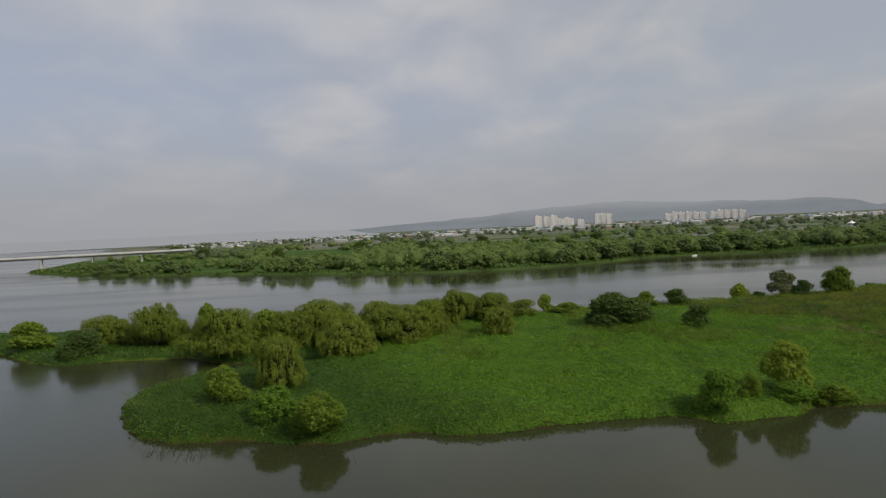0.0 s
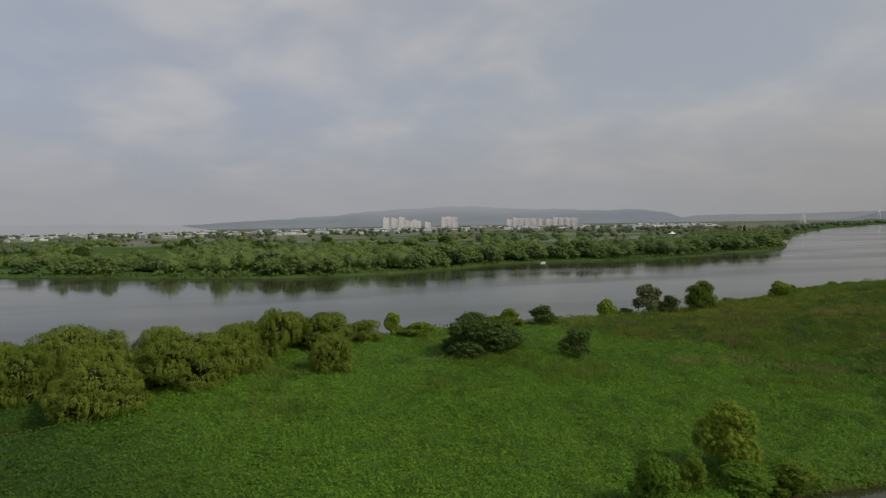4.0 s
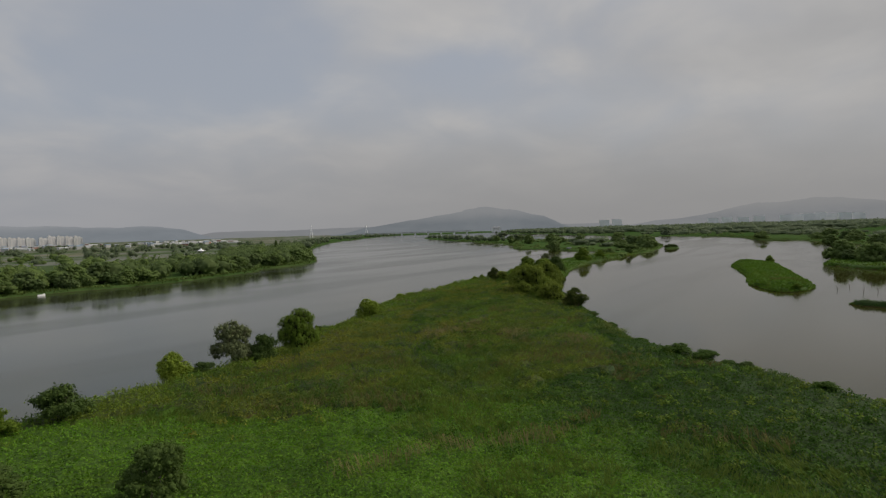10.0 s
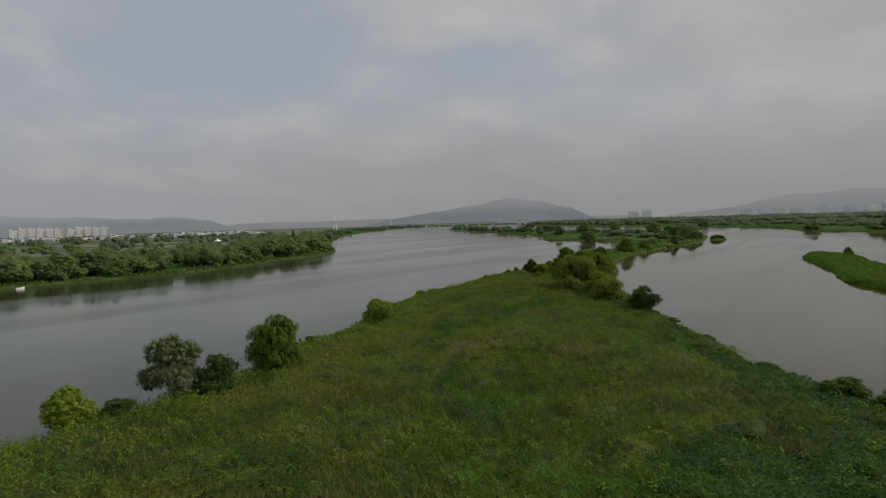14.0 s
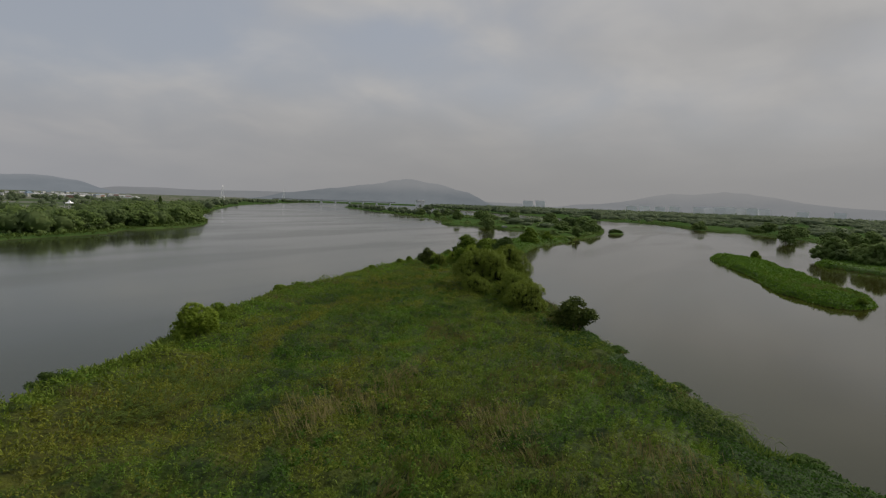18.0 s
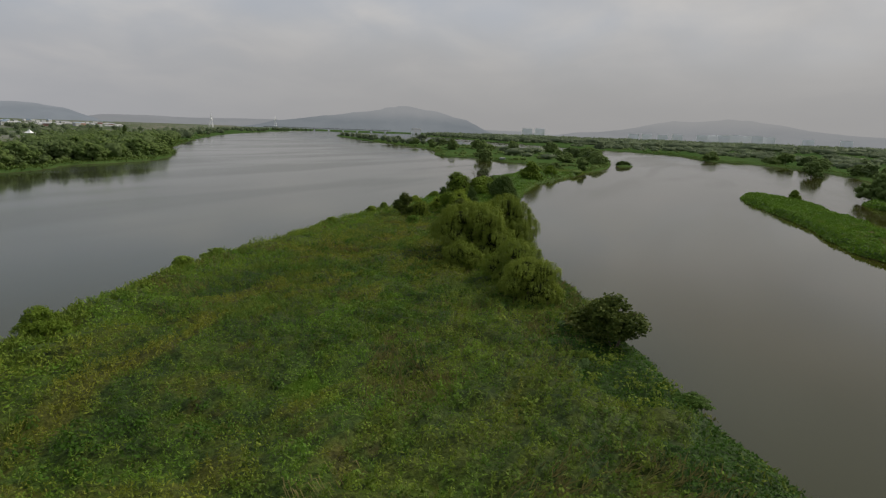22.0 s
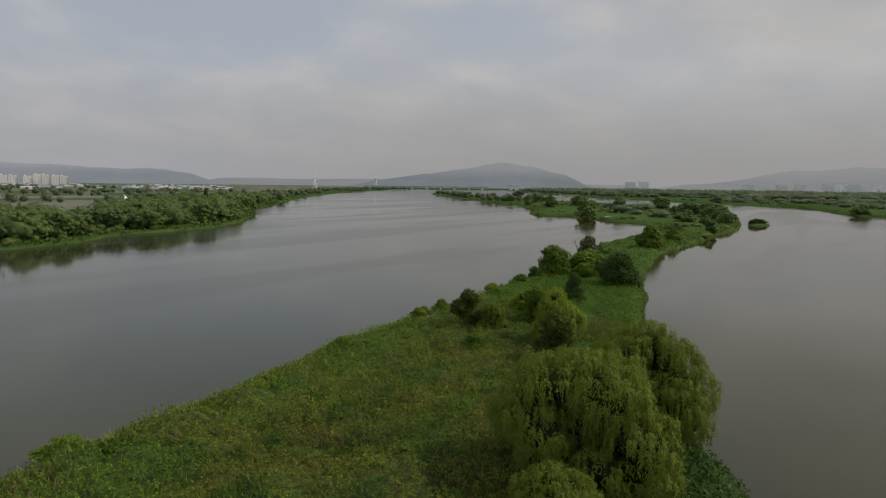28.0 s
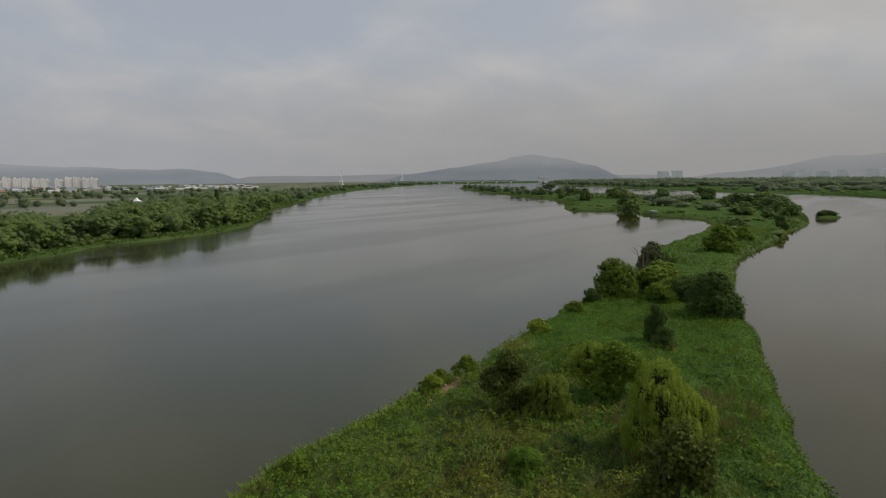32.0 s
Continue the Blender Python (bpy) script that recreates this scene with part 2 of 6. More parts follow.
def meadow_material(name, herbs, loose):
    """loose: single leaves, each plant of its own shade; else the closed mat of stems and leaves below them, darkened
    as if shaded.
    """
    m, t, b, out = material(name)
    geo = nd(t, "ShaderNodeNewGeometry")
    pos = geo.outputs["Position"]
    col = herb_colour(t, pos, OLIVE, HERB_DEEP, HERB_LUSH, STRAW, RUST) if herbs else vine_colour(t, pos, LUSH, DEEP, SHOOT)
    hsv = nd(t, "ShaderNodeHueSaturation")
    if loose:
        cells = nd(t, "ShaderNodeTexVoronoi")
        cells.inputs["Scale"].default_value = 1.6 if herbs else 2.6
        t.links.new(pos, cells.inputs["Vector"])
        tone = nd(t, "ShaderNodeSeparateColor")
        t.links.new(cells.outputs["Color"], tone.inputs[0])
        grain = math_node(t, "ADD", math_node(t, "MULTIPLY", geo.outputs["Random Per Island"], 0.28 if herbs else 0.2), math_node(t, "MULTIPLY", tone.outputs[0], 0.4 if herbs else 0.26))
        value = math_node(t, "ADD", grain, 0.95 if herbs else 0.87)
        t.links.new(math_node(t, "ADD", math_node(t, "MULTIPLY", tone.outputs[1], 0.022 if herbs else 0.02), 0.489 if herbs else 0.49), hsv.inputs["Hue"])
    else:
        # mat dimmed to a fraction: shade between the plants put into its colour
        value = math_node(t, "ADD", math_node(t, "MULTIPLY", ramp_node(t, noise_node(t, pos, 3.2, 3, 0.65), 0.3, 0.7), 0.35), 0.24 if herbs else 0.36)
    t.links.new(value, hsv.inputs["Value"])
    t.links.new(col, hsv.inputs["Color"])
    t.links.new(hsv.outputs[0], b.inputs["Base Color"])
    b.inputs["Roughness"].default_value, b.inputs["Specular IOR Level"].default_value = 0.7, 0.12
    if not loose:
        bn = nd(t, "ShaderNodeBump")
        bn.inputs["Strength"].default_value, bn.inputs["Distance"].default_value = 0.9, 0.3
        t.links.new(noise_node(t, pos, 1.9, 4, 0.65), bn.inputs["Height"])
        t.links.new(bn.outputs[0], b.inputs["Normal"])
        return m
    tr = nd(t, "ShaderNodeBsdfTranslucent")
    t.links.new(hsv.outputs[0], tr.inputs[0])
    mx = nd(t, "ShaderNodeMixShader")
    mx.inputs[0].default_value = 0.33
    t.links.new(b.outputs[0], mx.inputs[1])
    t.links.new(tr.outputs[0], mx.inputs[2])
    t.links.new(mx.outputs[0], out.inputs[0])
    return m


def ground_material():
    m, t, b, _ = material("grassy_ground")
    pos = where(t)
    col = herb_colour(t, pos, (0.06, 0.075, 0.016), (0.036, 0.07, 0.010), (0.05, 0.10, 0.010), (0.09, 0.08, 0.03), (0.08, 0.05, 0.022))
    sep = nd(t, "ShaderNodeSeparateXYZ")
    t.links.new(pos, sep.inputs[0])
    rough_grass = mix_node(t, ramp_node(t, noise_node(t, pos, 0.03, 5, 0.6), 0.35, 0.65), (0.050, 0.092, 0.026), (0.070, 0.114, 0.034))
    col = mix_node(t, ramp_node(t, math_node(t, "MAXIMUM", math_node(t, "SUBTRACT", sep.outputs[1], 235.0), math_node(t, "SUBTRACT", sep.outputs[0], 440.0)), 0.0, 25.0), col, rough_grass)
    plain_c = mix_node(t, ramp_node(t, noise_node(t, pos, 0.012, 5, 0.6), 0.4, 0.6), (0.040, 0.078, 0.022), (0.056, 0.094, 0.030))
    col = mix_node(t, ramp_node(t, sep.outputs[0], 560.0, 760.0), col, plain_c)
    h = math_node(t, "ADD", sep.outputs[2], math_node(t, "MULTIPLY", noise_node(t, pos, 0.5, 4), 0.3))
    mud = mix_node(t, noise_node(t, pos, 0.8, 4), (0.022, 0.017, 0.011), (0.06, 0.042, 0.024))
    cells = nd(t, "ShaderNodeTexVoronoi", distance="CHEBYCHEV")
    turn = nd(t, "ShaderNodeMapping")
    turn.inputs["Rotation"].default_value, turn.inputs["Scale"].default_value = (0, 0, radians(24)), (0.012, 0.024, 0.0)
    t.links.new(pos, turn.inputs[0])
    t.links.new(turn.outputs[0], cells.inputs["Vector"])
    cells.inputs["Scale"].default_value = 1.0
    tone = nd(t, "ShaderNodeSeparateColor")
    t.links.new(cells.outputs["Color"], tone.inputs[0])
    field = mix_node(t, ramp_node(t, tone.outputs[0], 0.35, 0.7), (0.07, 0.10, 0.045), (0.16, 0.17, 0.14))
    field = mix_node(t, ramp_node(t, tone.outputs[1], 0.75, 0.85), field, (0.17, 0.165, 0.12))
    col = mix_node(t, ramp_node(t, math_node(t, "MINIMUM", math_node(t, "SUBTRACT", sep.outputs[1], math_node(t, "ADD", 470.0, math_node(t, "MULTIPLY", ramp_node(t, sep.outputs[0], 250.0, 0.0), 240.0))), math_node(t, "SUBTRACT", math_node(t, "SUBTRACT", sep.outputs[1], math_node(t, "MULTIPLY", sep.outputs[0], 0.8)), 220.0)), 0.0, 120.0), col, field)
    t.links.new(mix_node(t, ramp_node(t, h, 0.15, 0.38), mud, col), b.inputs["Base Color"])
    b.inputs["Roughness"].default_value, b.inputs["Specular IOR Level"].default_value = 1.0, 0.0
    bn = nd(t, "ShaderNodeBump")
    bn.inputs["Strength"].default_value, bn.inputs["Distance"].default_value = 0.7, 0.25
    t.links.new(noise_node(t, pos, 1.6, 5, 0.6), bn.inputs["Height"])
    t.links.new(bn.outputs[0], b.inputs["Normal"])
    return m


def water_material():
    """Silty river water: brown body, smooth with small ripples and wind lanes."""
    m, t, b, _ = material("river_water")
    pos = where(t)
    sep = nd(t, "ShaderNodeSeparateXYZ")
    t.links.new(pos, sep.inputs[0])
    # the southern channel carries more silt
    silty = ramp_node(t, math_node(t, "ADD", math_node(t, "SUBTRACT", math_node(t, "MULTIPLY", sep.outputs[1], 0.838), math_node(t, "MULTIPLY", sep.outputs[0], 0.545)), math_node(t, "MULTIPLY", noise_node(t, pos, 0.02, 2), 30.0)), 40.0, 10.0)
    lake = mix_node(t, noise_node(t, pos, 0.01, 3), (0.026, 0.030, 0.013), (0.036, 0.041, 0.017))
    t.links.new(mix_node(t, silty, lake, mix_node(t, noise_node(t, pos, 0.013, 3), (0.030, 0.027, 0.006), (0.040, 0.036, 0.009))), b.inputs["Base Color"])
    b.inputs["IOR"].default_value = 1.33
    lanes = nd(t, "ShaderNodeMapping")
    lanes.inputs["Rotation"].default_value, lanes.inputs["Scale"].default_value = (0, 0, radians(-35)), (0.006, 0.03, 1)
    t.links.new(pos, lanes.inputs[0])
    wind = ramp_node(t, noise_node(t, lanes.outputs[0], 1.0, 4, 0.55, 0.4), 0.4, 0.65)
    open_water = math_node(t, "SUBTRACT", 1.0, silty)
    t.links.new(math_node(t, "ADD", math_node(t, "ADD", math_node(t, "MULTIPLY", wind, 0.10), 0.04), math_node(t, "MULTIPLY", open_water, 0.04)), b.inputs["Roughness"])
    bn = nd(t, "ShaderNodeBump")
    bn.inputs["Distance"].default_value = 0.05
    t.links.new(math_node(t, "ADD", math_node(t, "MULTIPLY", wind, 0.10), 0.03), bn.inputs["Strength"])
    t.links.new(math_node(t, "ADD", noise_node(t, pos, 0.9, 3), math_node(t, "MULTIPLY", noise_node(t, pos, 3.5, 3), 0.4)), bn.inputs["Height"])
    t.links.new(bn.outputs[0], b.inputs["Normal"])
    return m


M_GROUND, M_WATER = ground_material(), water_material()
M_CREEPER, M_CREEPER_MAT = meadow_material("vine_carpet_leaves", False, True), meadow_material("vine_carpet", False, False)
M_MEADOW, M_MAT = meadow_material("meadow_leaves", True, True), meadow_material("meadow_mat", True, False)
M_WILLOW = leaf_material("willow_leaves", (0.092, 0.140, 0.016), (0.230, 0.285, 0.043), None, 0.4)
M_ROUND = leaf_material("round_tree_leaves", (0.09, 0.155, 0.016), (0.19, 0.265, 0.034), None, 0.4)
M_DARK = leaf_material("dark_leaves", (0.045, 0.08, 0.02), (0.10, 0.15, 0.034))
M_GREY = leaf_material("grey_green_leaves", (0.07, 0.095, 0.04), (0.185, 0.21, 0.095))
M_YELLOW = leaf_material("yellow_green_leaves", (0.135, 0.205, 0.020), (0.29, 0.37, 0.05), None, 0.45)
M_LEAFY = leaf_material("broad_leaves", (0.018, 0.045, 0.009), (0.15, 0.178, 0.034))
M_VINE = leaf_material("vine_leaves", (0.07, 0.145, 0.015), (0.13, 0.225, 0.024))
M_MOUND = leaf_material("dark_vine_leaves", (0.036, 0.08, 0.011), (0.08, 0.14, 0.018))
# leaves across the river: haze painted in as a paler green
M_FAR = leaf_material("hazed_bank_wood_leaves", (0.115, 0.178, 0.050), (0.205, 0.278, 0.084), (0.20, 0.235, 0.09), 0.5)
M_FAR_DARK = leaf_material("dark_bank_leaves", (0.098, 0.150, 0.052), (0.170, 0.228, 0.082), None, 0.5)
# farthest leaves, greyer still, with the mist in their base colour
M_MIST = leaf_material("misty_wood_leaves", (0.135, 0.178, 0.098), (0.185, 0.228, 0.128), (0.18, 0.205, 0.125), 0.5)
M_HERB = leaf_material("dark_herb_leaves", (0.03, 0.075, 0.01), (0.075, 0.15, 0.018))
# inner twigs near black: shade between the willow locks put into their colour
M_TWIG_SHADE = plain("inner_twig_shade", (0.028, 0.034, 0.012), 1.0, 0.4, 2.0)
M_TWIG_SHADE.node_tree.nodes["Principled BSDF"].inputs["Specular IOR Level"].default_value = 0.0
M_BARK = plain("bark", (0.11, 0.085, 0.06), 0.9, 0.4, 2.0, bump=0.6)
M_PALE_BARK = plain("pale_bark", (0.34, 0.29, 0.22), 0.9, 0.3, 2.0, bump=0.5)
M_CONCRETE = plain("pale_concrete", (0.42, 0.42, 0.41), 0.8, 0.1, 0.2)
M_WHITE = plain("white_paint", (0.55, 0.55, 0.54), 0.6, 0.08, 0.1)
M_FACADE = plain("apartment_plaster", (0.66, 0.64, 0.62), 0.8, 0.06, 0.02)
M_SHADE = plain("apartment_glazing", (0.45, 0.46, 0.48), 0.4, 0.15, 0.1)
# distant blocks: mist painted in as one pale tone
M_BLOCK_HAZE = plain("misty_block_paint", (0.82, 0.82, 0.84), 0.8, 0.05, 0.02)
M_PALE = plain("pale_block_paint", (0.84, 0.84, 0.84), 0.8, 0.05, 0.02)
M_TIN = plain("grey_sheet_roof", (0.34, 0.35, 0.36), 0.5, 0.25, 0.05)
M_BLUE = plain("blue_sheet_roof", (0.20, 0.30, 0.42), 0.5, 0.2, 0.05)
M_BRICK = plain("red_brown_wall", (0.34, 0.20, 0.15), 0.8, 0.2, 0.1)
M_SAND = plain("bare_sand", (0.17, 0.105, 0.062), 0.95, 0.25, 1.0, bump=0.4)
M_STEEL = plain("galvanised_steel", (0.55, 0.56, 0.57), 0.5, 0.1, 0.1, 0.4)


def hill_material(name, dark, light, crest):
    """Wooded hills, a plain backdrop: kilometres of mist painted into a glowing colour."""
    m, t, b, out = material(name)
    pos = where(t)
    sep = nd(t, "ShaderNodeSeparateXYZ")
    t.links.new(pos, sep.inputs[0])
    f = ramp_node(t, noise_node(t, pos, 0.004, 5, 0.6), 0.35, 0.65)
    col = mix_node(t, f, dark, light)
    # towards the crest the colour fades into painted mist
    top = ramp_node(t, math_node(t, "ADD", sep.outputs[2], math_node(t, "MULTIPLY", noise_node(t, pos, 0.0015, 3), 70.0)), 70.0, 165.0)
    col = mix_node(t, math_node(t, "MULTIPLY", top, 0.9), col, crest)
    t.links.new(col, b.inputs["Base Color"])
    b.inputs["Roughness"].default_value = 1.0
    # almost all emission, so the hills glow at the mist's brightness
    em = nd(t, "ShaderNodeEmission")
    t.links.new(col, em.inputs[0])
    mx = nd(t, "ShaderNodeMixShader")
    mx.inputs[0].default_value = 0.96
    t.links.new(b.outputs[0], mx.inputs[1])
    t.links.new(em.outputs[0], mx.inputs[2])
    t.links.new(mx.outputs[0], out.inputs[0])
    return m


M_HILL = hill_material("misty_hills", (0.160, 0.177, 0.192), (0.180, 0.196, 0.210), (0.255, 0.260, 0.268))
M_PALE_HILL = hill_material("pale_mist_painted_hills", (0.188, 0.208, 0.228), (0.208, 0.228, 0.248), (0.300, 0.307, 0.322))
M_FAINT = hill_material("faint_mist_painted_hills", (0.216, 0.223, 0.232), (0.230, 0.236, 0.243), (0.268, 0.268, 0.270))
M_FOG = hill_material("painted_fog_bank", (0.315, 0.322, 0.34), (0.322, 0.328, 0.346), (0.335, 0.34, 0.358))


# ---- mesh helpers ----
def np_mesh(name, verts, faces, mat, smooth=False):
    """A mesh from arrays of vertices (n, 3) and faces (m, k)."""
    verts, faces = np.asarray(verts, np.float32), np.asarray(faces, np.int32)
    me = bpy.data.meshes.new(name)
    k = faces.shape[1]
    me.vertices.add(len(verts)), me.loops.add(faces.size), me.polygons.add(len(faces))
    me.vertices.foreach_set("co", verts.ravel())
    me.loops.foreach_set("vertex_index", faces.ravel())
    me.polygons.foreach_set("loop_start", np.arange(len(faces), dtype=np.int32) * k)
    me.polygons.foreach_set("use_smooth", np.full(len(faces), smooth))
    me.update(calc_edges=True)
    me.materials.append(mat)
    return me


def part(name, me, parent=None, label=""):
    ob = new(name, me)
    ob.parent = parent
    if label:
        ob["label"] = label
    return ob


def bm_mesh(name, bm, mat, smooth=False):
    me = bpy.data.meshes.new(name)
    for f in bm.faces:
        f.smooth = smooth
    bm.to_mesh(me)
    bm.free()
    me.materials.append(mat)
    return me


def add_box(bm, x, y, z, sx, sy, sz, rz=0.0):
    """A box that stands on z, centred in x and y."""
    bmesh.ops.create_cube(bm, size=1, matrix=pose(x, y, z + sz / 2, 0, 0, rz) @ Matrix.Diagonal((sx, sy, sz, 1)))


def tube(points, radii, sides=6):
    """Vertices and quads of a tapered tube along points."""
    pts, n = [np.array(p, float) for p in points], len(points)
    vs, fs = [], []
    for i, p in enumerate(pts):
        d = pts[min(i + 1, n - 1)] - pts[max(i - 1, 0)]
        d /= np.linalg.norm(d) + 1e-9
        a = np.cross(d, (0.3, 1, 0.2)) if abs(d[1]) < 0.9 else np.cross(d, (1, 0, 0))
        a /= np.linalg.norm(a)
        b = np.cross(d, a)
        for k in range(sides):
            w = 2 * math.pi * k / sides
            vs.append(p + radii[i] * (math.cos(w) * a + math.sin(w) * b))
    for i in range(n - 1):
        for k in range(sides):
            fs.append((i * sides + k, i * sides + (k + 1) % sides, (i + 1) * sides + (k + 1) % sides, (i + 1) * sides + k))
    return vs, fs


def tubes(items):
    vs, fs = [], []
    for pts, rad, sides in items:
        v, f = tube(pts, rad, sides)
        fs += [tuple(i + len(vs) for i in q) for q in f]
        vs += v
    return np.array(vs), np.array(fs)


def unit(v):
    return v / (np.linalg.norm(v, axis=1, keepdims=True) + 1e-9)


def leaf_quads(base, way, length, width, rng, normal=None, loose=0.4):
    """One four-sided leaf at each base, pointing along way; normal: the way its face looks, give or take loose."""
    n = len(base)
    if normal is None:
        way = unit(way)
        side = unit(np.cross(way, rng.normal(size=(n, 3))))
    else:
        face = unit(normal + rng.normal(size=(n, 3)) * loose)
        way = unit(way - face * np.sum(way * face, 1, keepdims=True))
        side = np.cross(face, way)
    length, width = np.broadcast_to(length, n)[:, None], np.broadcast_to(width, n)[:, None]
    mid = base + way * length * 0.45
    v = np.stack([base, mid + side * width / 2, base + way * length, mid - side * width / 2], 1).reshape(-1, 3)
    return v, np.arange(4 * n).reshape(n, 4)


# ---- plan of the land ----
def closed_curve(points, steps=5):
    """A smooth closed line through the points."""
    p = np.array(points, float)
    a, b, c, d = np.roll(p, 1, 0), p, np.roll(p, -1, 0), np.roll(p, -2, 0)
    out = []
    for u in np.linspace(0, 1, steps, endpoint=False):
        out.append(0.5 * (2 * b + (c - a) * u + (2 * a - 5 * b + 4 * c - d) * u * u + (3 * b - a - 3 * c + d) * u ** 3))
    return np.stack(out, 1).reshape(-1, 2)


WEST_SIDE = [(-37.5, 77), (-31, 72.8), (-23, 71.6), (-14, 69.8), (-9, 70.5), (-4, 71.7), (4, 70.3), (12, 71.9), (20, 73), (26.5, 73.4), (31, 70.4), (35, 71.6), (40, 72.1), (43, 74.4), (52, 74), (64, 72), (76, 69), (88, 66), (100, 65), (106, 72), (111, 81), (117, 88), (120, 94), (126, 101), (135, 110), (146, 117), (156, 123), (168, 130.5)]
EAST_SIDE = [(184, 139), (201, 149), (216, 157.5), (231, 165), (249, 171.5), (268, 176), (284, 181), (305, 187), (340, 194), (365, 197), (405, 196), (444, 197), (495, 197.5), (560, 206), (640, 226), (760, 290), (850, 400), (1000, 620), (1250, 910)]
LAGOON = [(1290, 950), (1137, 842), (837, 560), (725, 446), (640, 385), (552, 338), (546, 300), (515, 268), (503, 245), (470, 231), (427, 223), (395, 222), (360, 219), (330, 212), (300, 206.5), (286, 206), (270, 204), (254, 202), (237, 200)]
NORTH_SIDE = [(228, 199.5), (215, 198), (205, 196), (192, 193.5), (172, 190.5), (160, 186.5), (148, 182), (136, 177), (126, 172.5), (114, 168.5), (103, 164), (92, 161.5), (80, 160), (69, 159), (52, 157), (34, 155), (24, 153), (5, 152), (-30, 152), (-60, 153), (-90, 156), (-114, 161), (-134, 165), (-128, 155), (-103, 140), (-84, 125.5), (-74, 120), (-60, 121), (-50, 121), (-39, 114.6), (-30, 113.2), (-21, 111.2), (-23.5, 106.8), (-33, 105.6), (-39.5, 103), (-43.8, 98.5), (-45, 92.5), (-42, 83)]
ISLET = [(364, 120), (350, 122), (332, 119), (310, 114), (289, 109), (257, 104.5), (240, 99), (230, 95), (230, 89), (238, 85), (249, 85), (264, 88), (280, 91), (310, 96), (340, 102), (360, 110)]
SANDBAR = [(204, 75.5), (206, 74.5), (205, 71), (203, 67), (200, 64), (198.5, 66), (200, 70), (202, 74)]
TINY = [(539, 197), (545, 200), (552, 199), (557, 194), (555, 190), (548, 189), (542, 192)]
NORTH_BANK = [(-362, 540), (-330, 500), (-281, 458), (-196, 398), (-130, 366), (-75, 338), (-30, 316), (5, 302), (35, 304), (58, 309), (72, 316), (96, 332), (113, 343), (140, 347), (180, 340), (205, 343), (224, 349), (241, 353), (258, 360), (278, 376), (302, 379), (325, 386), (344, 398), (362, 413), (400, 452), (450, 512), (650, 700), (910, 910), (1280, 1160), (1700, 1420), (2000, 1500), (2200, 1300)]
NORTH_FAR = [(4800, 1600), (4800, 4800), (-4800, 4800), (-4800, 2500), (-1500, 2200), (-900, 1600), (-600, 1100), (-420, 680)]
SOUTH_EAST = [(2300, 1250), (1500, 720), (1150, 460), (1020, 345), (942, 232), (866, 182), (740, 152), (700, 105), (640, 75), (580, 62), (500, 55), (440, 58), (400, 72), (362, 84), (338, 77), (324, 62), (330, 20), (360, -60), (450, -200), (700, -500), (1200, -1500), (2500, -4800), (4800, -4800), (4800, 1500)]
SOUTH = [(-4800, -700), (-2000, -420), (-300, -330), (150, -420), (700, -1300), (1900, -4800), (-4800, -4800)]
MAIN = closed_curve(WEST_SIDE + EAST_SIDE + LAGOON + NORTH_SIDE)
LANDS = [MAIN, closed_curve(ISLET), closed_curve(TINY), closed_curve(SANDBAR), np.concatenate([closed_curve(NORTH_BANK + NORTH_FAR, 3)]), closed_curve(SOUTH_EAST, 3), np.array(SOUTH, float)]


def inside_by(poly, x, y):
    """Metres from the points to the closed line, positive inside it."""
    best, odd = np.full(x.shape, 1e18), np.zeros(x.shape, bool)
    for (ax, ay), (bx, by) in zip(poly, np.roll(poly, -1, 0)):
        ex, ey = bx - ax, by - ay
        u = np.clip(((x - ax) * ex + (y - ay) * ey) / (ex * ex + ey * ey + 1e-12), 0, 1)
        best = np.minimum(best, (x - ax - u * ex) ** 2 + (y - ay - u * ey) ** 2)
        if ay != by:
            odd ^= ((ay > y) != (by > y)) & (x < ex * (y - ay) / ey + ax)
    return np.where(odd, 1, -1) * np.sqrt(best)


def lattice(ix, iy, seed):
    h = (ix * 374761393 + iy * 668265263 + seed * 974634541) & 0x7FFFFFFF
    h = ((h ^ (h >> 13)) * 1274126177) & 0x7FFFFFFF
    return ((h ^ (h >> 16)) & 0xFFFF) / 65535.0


def bumps(x, y, size, seed=1):
    """Smooth noise from -1 to 1 with hills about size metres apart."""
    u, v = x / size, y / size
    ix, iy = np.floor(u).astype(np.int64), np.floor(v).astype(np.int64)
    fu, fv = u - ix, v - iy
    fu, fv = fu * fu * (3 - 2 * fu), fv * fv * (3 - 2 * fv)
    a, b, c, d = lattice(ix, iy, seed), lattice(ix + 1, iy, seed), lattice(ix, iy + 1, seed), lattice(ix + 1, iy + 1, seed)
    return 2 * ((a * (1 - fu) + b * fu) * (1 - fv) + (c * (1 - fu) + d * fu) * fv) - 1


def shore(x, y):
    """Metres inland (negative: out in the river)."""
    s = np.max([inside_by(p, x, y) for p in LANDS], 0)
    return s + np.where(np.abs(s) < 30, 0.7 * bumps(x, y, 6, 3) + 0.35 * bumps(x, y, 2.3, 4), 0)


def height(x, y, s=None):
    x, y = np.asarray(x, float), np.asarray(y, float)
    s = shore(x, y) if s is None else s
    land = 1.05 * np.tanh(np.maximum(s, 0) / 0.9) + np.clip((s - 60) / 400, 0, 1) * 1.2
    land += np.clip(s / 6, 0, 1) * (0.16 * bumps(x, y, 9, 5) + 0.12 * bumps(x, y, 3.5, 6))
    return np.where(s > 0, land, np.maximum(s * 0.4, -1.6))


NEAR_X, NEAR_Y = np.arange(-140, 431, 1.5), np.arange(60, 231, 1.5)
